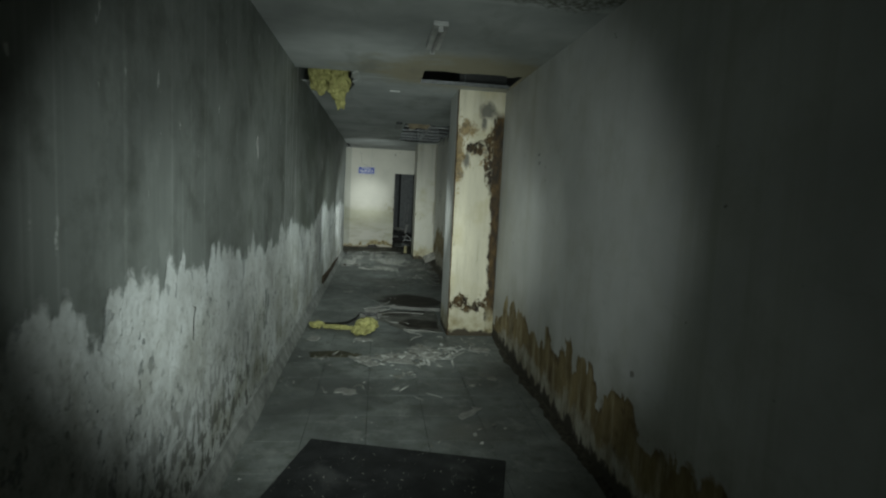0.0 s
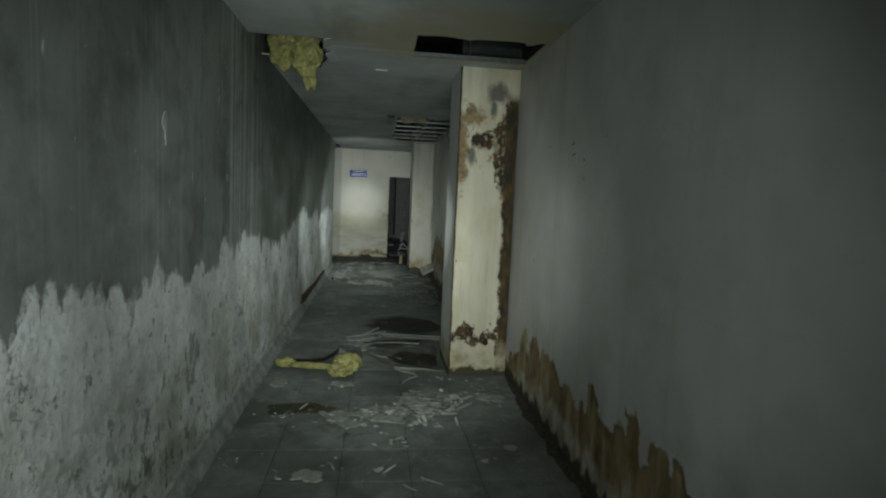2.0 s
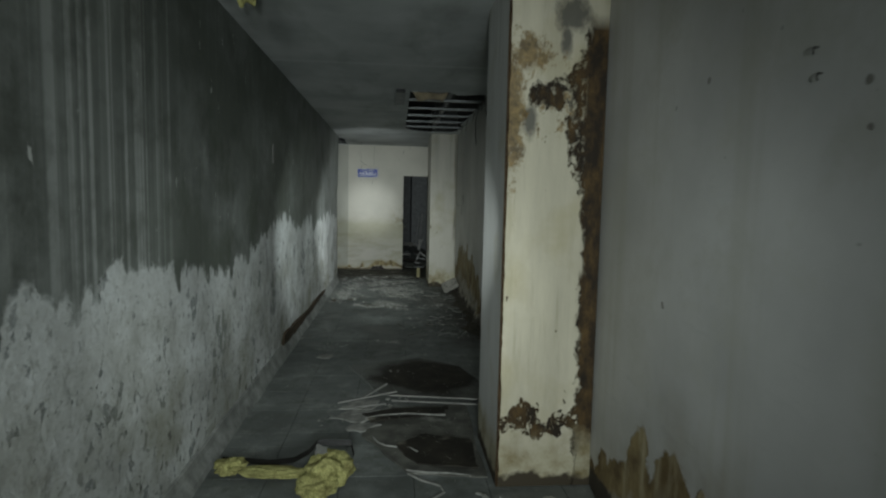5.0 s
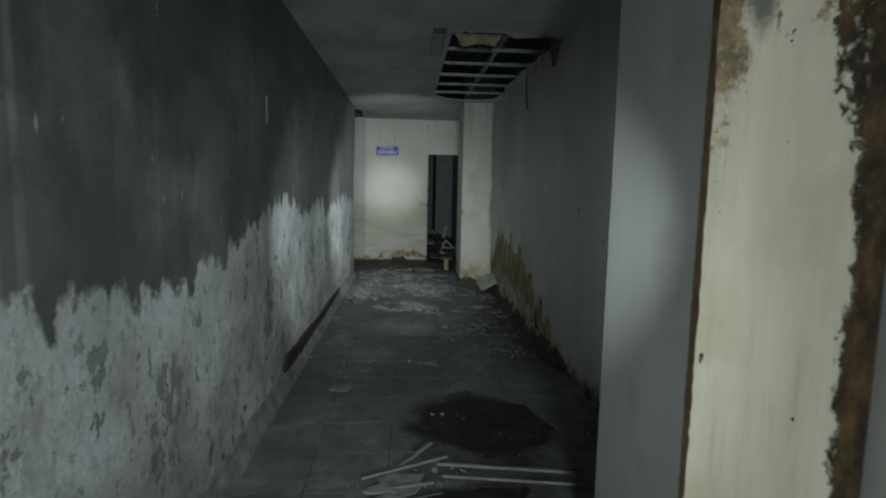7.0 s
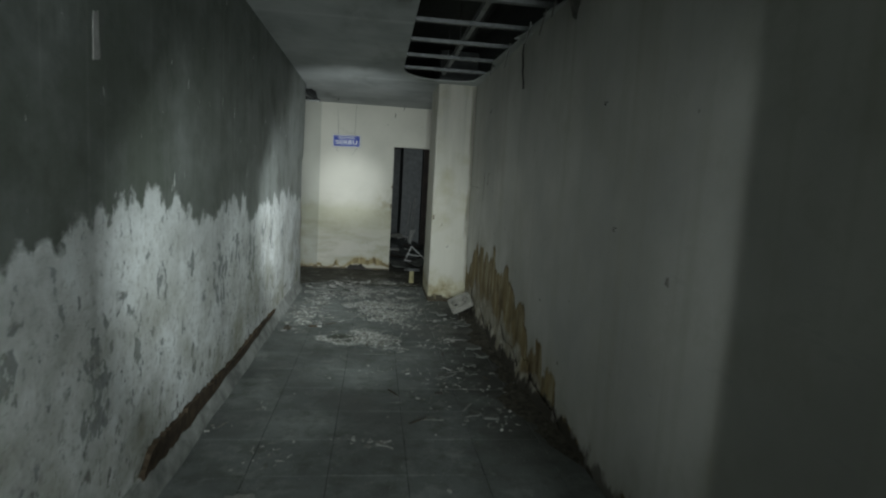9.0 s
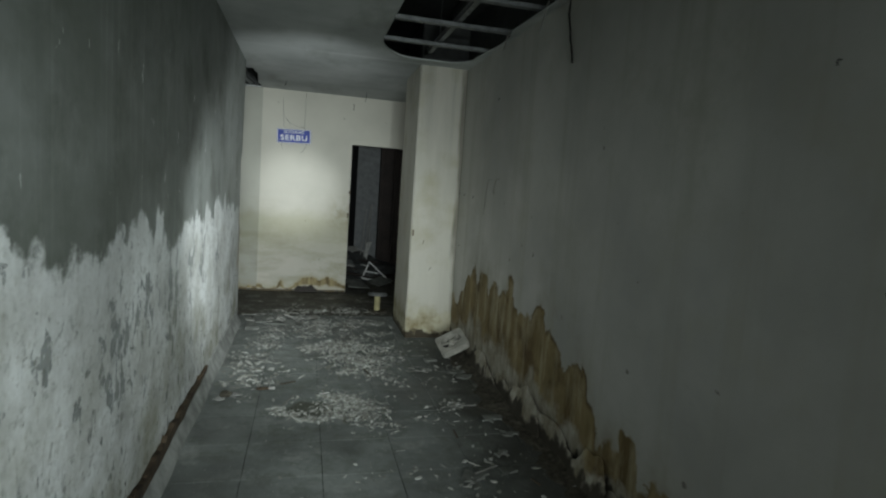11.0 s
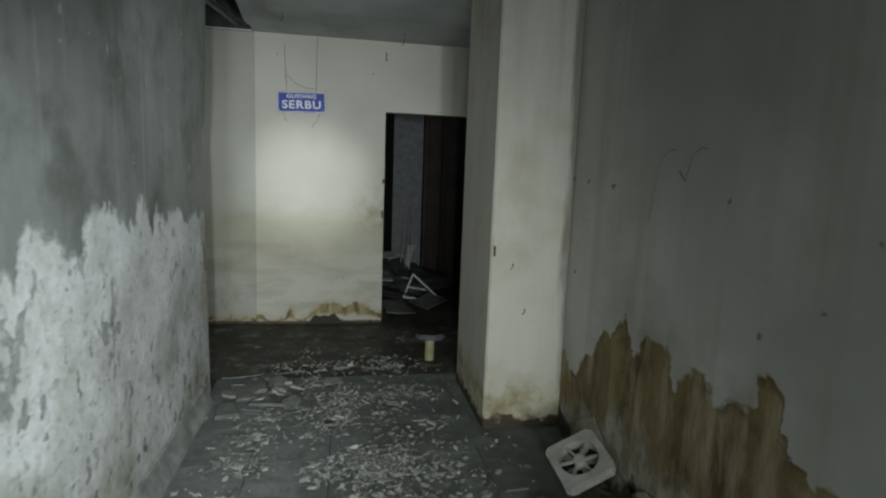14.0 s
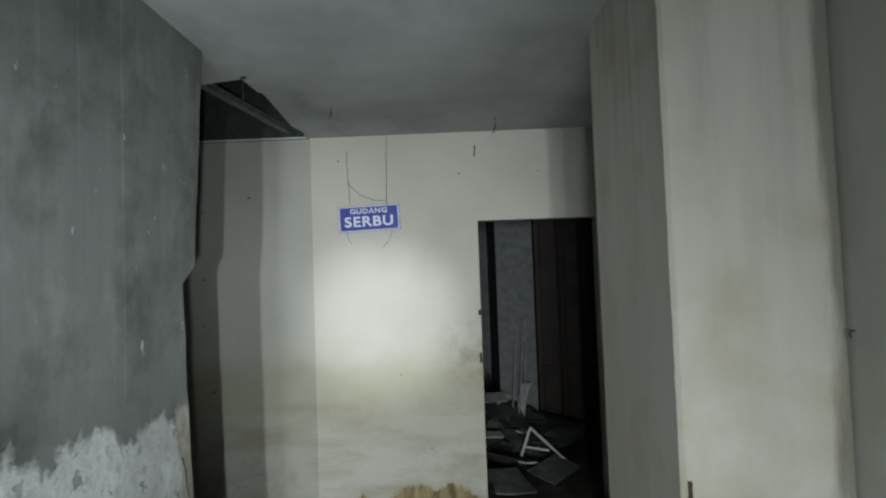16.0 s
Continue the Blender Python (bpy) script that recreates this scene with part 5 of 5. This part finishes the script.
# plaster peeled off the right wall and slumped at its foot
for k in range(12):
    y = 9.3 + k * 0.28 + rng.uniform(-0.1, 0.1)
    h, w = rng.uniform(0.1, 0.26), rng.uniform(0.3, 0.62)
    bm = slab([(w / 2 * math.cos(a) * rng.uniform(0.9, 1.08), h * abs(math.sin(a)) ** 0.7 * rng.uniform(0.8, 1.1)) for a in (0.0, 0.4, 0.8, 1.2, 1.6, 2.0, 2.4, 2.8, 3.1416)], 0.005, rng, 0.008, 3, 0.03)
    ob = tagged(mesh_ob("peeled_plaster", bm, RIGHT_B), "stained sheet of plaster peeling off the wall's foot", "peeled plaster", "peeled plaster along the wall")
    lean = rng.uniform(78, 87)
    ob.matrix_world = pose(XR - 0.012 - h * math.cos(radians(lean)), y, 0.001, lean, 0, -90 + rng.uniform(-4, 4))
for k in range(9):
    x, y = rng.uniform(0.75, 1.25), rng.uniform(9.3, 11.9)
    w, d = rng.uniform(0.03, 0.09), rng.uniform(0.03, 0.07)
    floor_piece("plaster_piece", [(x - w, y - d), (x + w * 0.7, y - d * 0.6), (x + w, y + d * 0.5), (x - w * 0.6, y + d)], 0.008, MORTAR, "dull grey broken plaster on the floor", "plaster piece", 0.003, 0.02, 4, 0.03, "plaster pieces on the floor")


def bank(name, x_wall, side, y0, y1, width, height, seed, material, label):
    """A low uneven bank of dirt along a wall's foot."""
    bm = bmesh.new()
    n, m = int((y1 - y0) / 0.04), 9
    rows = []
    for k in range(n + 1):
        y = y0 + (y1 - y0) * k / n
        taper = min(1.0, (y - y0) / 0.5, (y1 - y) / 0.5)
        w = width * (0.5 + 0.9 * abs(noise.noise((seed, y * 1.3, 0.0))) + 0.35 * noise.noise((seed, y * 7.0, 2.0)) + 0.2 * noise.noise((seed, y * 19.0, 4.0))) * max(taper, 0.05)
        row = []
        for i in range(m + 1):
            f = i / m
            h = height * (1 - f) ** 1.4 * taper * (0.6 + 0.8 * abs(noise.noise((seed, y * 3.1, f * 2)))) + 0.012 * noise.noise((f * 9, y * 14, seed)) * (1 - f)
            row.append(bm.verts.new((x_wall + side * (0.001 + f * w), y, max(h, -0.004) if i < m else -0.006)))
        rows.append(row)
    for u, v in zip(rows, rows[1:]):
        for i in range(m):
            bm.faces.new((u[i], u[i + 1], v[i + 1], v[i]))
    return tagged(mesh_ob(name, bm, material), label, "dirt", kind="stuff")


bank("dirt_bank", XR, -1, 8.7, 12.85, 0.26, 0.05, 3.0, SOIL, "dark damp dirt and crumbs banked along the wall")
bank("dirt_bank", XR, -1, 1.0, 5.86, 0.10, 0.025, 8.0, SOIL, "dark damp dirt along the wall's foot")
for f0, f1 in ((0.0, 0.17), (0.18, 0.30), (0.33, 0.38), (0.41, 0.47), (0.52, 0.55), (0.60, 0.68)):
    bm = bmesh.new()
    rows = []
    for k in range(17):
        f = f0 + (f1 - f0) * k / 16
        x = XL + 0.02 + f * 1.9
        y = 13.86 + 0.42 * f - 0.25 * f * f + 0.05 * noise.noise((x * 4, 0, 3.0)) + 0.016 * noise.noise((x * 21, 0, 3.0))
        w = (0.004 + 0.009 * abs(noise.noise((x * 11, 2.0, 0)))) * (0.2 if k in (0, 16) else 1.0)
        rows.append([bm.verts.new((x, y - w, -0.011)), bm.verts.new((x, y, 0.0015 + 0.004 * abs(noise.noise((x * 9, 0, 0))))), bm.verts.new((x, y + w, -0.011))])
    for u, v in zip(rows, rows[1:]):
        bm.faces.new((u[0], v[0], v[1], u[1]))
        bm.faces.new((u[1], v[1], v[2], u[2]))
    tagged(mesh_ob("mortar_ridge", bm, MORTAR_PALE), "thin broken ridge of pale mortar where the tiles end", "mortar ridge", "mortar ridges where the tiles end")
# twigs, laths and wire scraps among the dirt
for k in range(26):
    x, y, a, ln = rng.uniform(0.35, 1.25), rng.uniform(9.2, 12.3), rng.uniform(0, 180), rng.uniform(0.05, 0.17)
    if k > 17:
        x, y = rng.uniform(-0.5, 0.7), rng.uniform(11.0, 13.7)
    bm = bmesh.new()
    box(bm, (-ln / 2, -0.004, 0.0), (ln / 2, 0.004, 0.005), pose(0, 0, 0.012, 0, rng.uniform(-3, 3), 0))
    ob = tagged(mesh_ob("lath_scrap", bm, (WOOD, WHITE_STRIP, MORTAR)[k % 3]), "thin broken lath scrap on the littered floor", "lath scrap", "lath scraps on the floor")
    ob.matrix_world = pose(x, y, 0.002 + (0.03 if x > 1.0 else 0.0), 0, 0, a)


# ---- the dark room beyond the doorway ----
# dimness of the room is put into its walls' and ceiling's colour
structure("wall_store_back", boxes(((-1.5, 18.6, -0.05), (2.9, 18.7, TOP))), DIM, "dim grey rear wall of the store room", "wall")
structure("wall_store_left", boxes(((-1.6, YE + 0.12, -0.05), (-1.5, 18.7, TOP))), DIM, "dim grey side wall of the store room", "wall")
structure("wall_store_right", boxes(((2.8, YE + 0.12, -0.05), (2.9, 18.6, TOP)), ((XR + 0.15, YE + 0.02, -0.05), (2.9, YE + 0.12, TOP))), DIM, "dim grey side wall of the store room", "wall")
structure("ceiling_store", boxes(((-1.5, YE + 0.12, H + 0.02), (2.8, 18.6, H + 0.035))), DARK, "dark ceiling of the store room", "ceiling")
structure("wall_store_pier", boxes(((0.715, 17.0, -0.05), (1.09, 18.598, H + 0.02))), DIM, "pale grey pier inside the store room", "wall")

shelf = empty("cabinet", pose(1.62, 17.05, -0.012), "tall dark wooden cabinet in the store room", "cabinet")
part("body", boxes(((-0.5, 0.03, 0.0), (0.5, 0.5, 2.25))), DARK_WOOD, shelf)
for x in (-0.48, -0.24, 0.0, 0.24, 0.48):
    part("stile", bevelled((x - 0.025, 0.0, 0.002), (x + 0.025, 0.029, 2.24), 0.004), DARK_WOOD, shelf)
for x in (-0.36, -0.12, 0.12, 0.36):
    for z0, z1 in ((0.05, 0.72), (0.78, 1.45), (1.5, 2.2)):
        part("panel", bevelled((x - 0.09, 0.012, z0), (x + 0.09, 0.028, z1), 0.006), DARK_WOOD, shelf)

for x, y, z, w, d, rx, ry, rz, mat, label in (
    (0.66, 15.75, 0.02, 0.32, 0.40, 8, 6, 15, MORTAR, "grey board tipped over in the debris"),
    (0.72, 16.15, 0.08, 0.40, 0.34, -14, 4, -30, DARK_WOOD, "dark board tipped over in the debris"),
    (1.05, 15.95, 0.03, 0.36, 0.30, 6, -8, 40, MORTAR, "grey board tipped over in the debris"),
    (0.62, 16.55, 0.16, 0.44, 0.36, 18, 10, 70, DARK_WOOD, "dark board tipped over in the debris"),
    (0.98, 16.75, 0.18, 0.50, 0.30, -24, 8, 10, DARK_WOOD, "dark board tipped over in the debris"),
    (1.25, 16.40, 0.05, 0.42, 0.40, 6, 4, -20, DARK_WOOD, "dark board lying in the debris"),
    (0.80, 16.90, 0.34, 0.34, 0.24, 46, 12, 30, PAPER, "pale board leaning on the heap"),
    (0.92, 16.82, 0.40, 0.10, 0.34, 62, 0, -38, PAPER, "pale board leaning on the heap"),
    (0.60, 16.85, 0.42, 0.30, 0.16, 25, 0, 5, WHITE_STRIP, "pale board lying on the heap"),
    (0.56, 16.3, 0.22, 0.22, 0.12, 10, 6, 8, PAPER, "dirty paper sheet on the heap"),
    (0.86, 16.45, 0.2, 0.16, 0.10, 6, 6, 58, PAPER, "dirty paper sheet on the heap"),
):
    bm = slab([(-w / 2, -d / 2), (w / 2, -d * 0.46), (w * 0.48, d / 2), (-w * 0.44, d * 0.47)], 0.012, rng, 0.012, 3, 0.02)
    ob = tagged(mesh_ob("debris_board", bm, mat), label, "debris board", "debris in the store room")
    ob.matrix_world = pose(x, y, z + 0.02, rx, ry, rz)
bm = bmesh.new()
wool(bm, (0.82, 16.85, 0.0), (0.62, 0.62, 0.36), 20.0, 0.35, 4)
for v in bm.verts:
    v.co.z = max(v.co.z, -0.011)
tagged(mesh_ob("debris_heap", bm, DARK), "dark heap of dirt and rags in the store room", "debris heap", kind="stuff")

tri = empty("bracket_frame", pose(0.93, 16.12, 0.06, 62, 0, -8), "pale triangular metal frame lying on the debris", "bracket")
ends = ((-0.14, 0.0), (0.31, -0.04), (-0.04, 0.28))
for (x0, y0), (x1, y1) in zip(ends, ends[1:] + ends[:1]):
    ln = math.hypot(x1 - x0, y1 - y0)
    m = pose((x0 + x1) / 2, (y0 + y1) / 2, 0, 0, 0, math.degrees(math.atan2(y1 - y0, x1 - x0)))
    part("bar", bevelled((-ln / 2 - 0.006, -0.011, 0), (ln / 2 + 0.006, 0.011, 0.014), 0.002, m), LAMP_WHITE, tri)
part("bar", bevelled((-0.085, -0.009, 0.001), (0.115, 0.009, 0.013), 0.002, pose(0.0, 0.11, 0, 0, 0, -8)), LAMP_WHITE, tri)
for x, y, tx, ty in ((0.80, 16.75, 0.90, 16.99), (0.86, 16.72, 0.97, 16.99), (0.92, 16.78, 0.99, 16.99)):
    bm = bmesh.new()
    tube(bm, (x, y, 0.25), (tx, ty, 1.12 + (tx - 0.9)), 0.009, 8)
    tagged(mesh_ob("thin_rod", bm, RAW), "thin grey rod leaning on the pier", "rod", "rods in the store room")


# ---- flakes and crumbs of plaster, too many to count ----
def flakes(count, spots, sizes, seed, name, label):
    r = random.Random(seed)
    verts, faces = [], []
    spots = [(r.gauss(cx, rx), r.gauss(cy, ry), min(rx, 0.035 + 0.05 * r.random()), min(ry, 0.03 + 0.06 * r.random()), w * r.random() ** 1.5) for cx, cy, rx, ry, w in spots for _ in range(22)] + [(cx, cy, rx, ry, w * 3) for cx, cy, rx, ry, w in spots]
    weights = [s[4] for s in spots]
    for _ in range(count):
        cx, cy, rx, ry, _w = r.choices(spots, weights)[0]
        x, y = r.gauss(cx, rx), r.gauss(cy, ry)
        if not (XL + 0.06 < x < XR - 0.03) or (x > 0.85 and (5.8 < y < 6.75 or 12.85 < y < 13.72)):
            continue
        size = r.uniform(*sizes) * (0.5 + r.random() ** 2)
        k, thick = r.randint(4, 7), r.uniform(0.0015, 0.004)
        tx, ty = r.gauss(0, 0.16), r.gauss(0, 0.16)
        a0, stretch, turn = r.random() * 6.3, r.uniform(1.0, 2.2) if r.random() < 0.7 else r.uniform(3.0, 9.0), r.random() * 3.14
        rim = []
        for i in range(k):
            a, rr = a0 + i * math.tau / k, size * r.uniform(0.6, 1.1)
            u, v = rr * math.cos(a) * stretch ** 0.5, rr * math.sin(a) / stretch ** 0.5
            rim.append((u * math.cos(turn) - v * math.sin(turn), u * math.sin(turn) + v * math.cos(turn)))
        low = min(u * tx + v * ty for u, v in rim)
        base = len(verts)
        for h in (0.0, thick):
            verts += [(x + u, y + v, 0.002 + h + u * tx + v * ty - low) for u, v in rim]
        faces.append([base + i for i in reversed(range(k))])
        faces.append([base + k + i for i in range(k)])
        faces += [[base + i, base + (i + 1) % k, base + k + (i + 1) % k, base + k + i] for i in range(k)]
    me = bpy.data.meshes.new(name)
    me.from_pydata(verts, [], faces)
    me.materials.append(FLAKE)
    return tagged(new(name, me), label, "flakes", kind="stuff")


flakes(380, [(0.56, 5.12, 0.13, 0.12, 6), (0.25, 4.95, 0.2, 0.12, 2), (0.3, 4.6, 0.5, 0.5, 1), (0.9, 5.4, 0.2, 0.2, 1)], (0.014, 0.04), 21, "plaster_flakes", "pale plaster flakes scattered over the tiles")
flakes(6000, [(0.28, 11.05, 0.085, 0.09, 3.2), (0.17, 11.26, 0.07, 0.05, 1.2), (0.1, 11.0, 0.18, 0.12, 0.6), (0.42, 12.05, 0.14, 0.2, 4), (0.28, 12.5, 0.16, 0.22, 5), (0.05, 13.3, 0.22, 0.2, 4), (0.5, 13.0, 0.25, 0.5, 3), (-0.5, 11.9, 0.12, 0.2, 1), (0.9, 11.2, 0.25, 1.0, 1.5), (0.2, 14.0, 0.35, 0.12, 2), (-0.45, 12.6, 0.15, 0.3, 1.5)], (0.0045, 0.018), 22, "plaster_flakes", "pale plaster crumbs scattered over the tiles")
flakes(700, [(0.2, 8.0, 0.6, 2.6, 3), (0.3, 3.5, 0.6, 1.6, 2), (0.9, 9.9, 0.25, 0.8, 2), (0.15, 7.0, 0.15, 0.1, 1), (0.3, 14.6, 0.6, 0.4, 1)], (0.005, 0.016), 23, "plaster_flakes", "pale plaster crumbs scattered over the tiles")

flakes(420, [(-0.23, 11.10, 0.02, 0.02, 1), (-0.16, 11.02, 0.03, 0.02, 1), (-0.06, 10.94, 0.03, 0.015, 1), (0.04, 10.93, 0.03, 0.015, 1), (0.12, 10.98, 0.03, 0.03, 1), (-0.02, 11.06, 0.06, 0.02, 0.5)], (0.004, 0.016), 24, "plaster_flakes", "pale curled plaster flakes ringing a damp stain")

# ---- floor tiles ----
S = 0.4
bm = bmesh.new()
h = S / 2 - 0.002
vs = [bm.verts.new((x * h, y * h, -0.012)) for x, y in ((-1, -1), (1, -1), (1, 1), (-1, 1))]
mid = [bm.verts.new((x * h, y * h, -0.0003)) for x, y in ((-1, -1), (1, -1), (1, 1), (-1, 1))]
top = [bm.verts.new((x * (h - 0.0003), y * (h - 0.0003), 0.0)) for x, y in ((-1, -1), (1, -1), (1, 1), (-1, 1))]
for a, b in ((vs, mid), (mid, top)):
    for k in range(4):
        bm.faces.new((a[k], a[(k + 1) % 4], b[(k + 1) % 4], b[k]))
bm.faces.new(top)
tile_mesh = bpy.data.meshes.new("tile")
bm.normal_update()
bm.to_mesh(tile_mesh)
bm.free()
tile_mesh.materials.append(TILE)
cut_mesh = tile_mesh.copy()
cut_mesh.transform(Matrix.Diagonal((1, 0.2 / S, 1, 1)))
r = random.Random(77)
ROWS = [(5.83 + S * k, tile_mesh) for k in range(-19, 2)] + [(6.53, cut_mesh)] + [(6.83 + S * k, tile_mesh) for k in range(18)]
for i in range(6):
    for y, data in ROWS:
        tile = new("tile", data)
        tile.parent = floor
        tile.matrix_local = pose(-0.57 + i * S, y, r.uniform(-0.0004, 0.0004), r.gauss(0, 0.05), r.gauss(0, 0.05), r.choice((0, 180)))
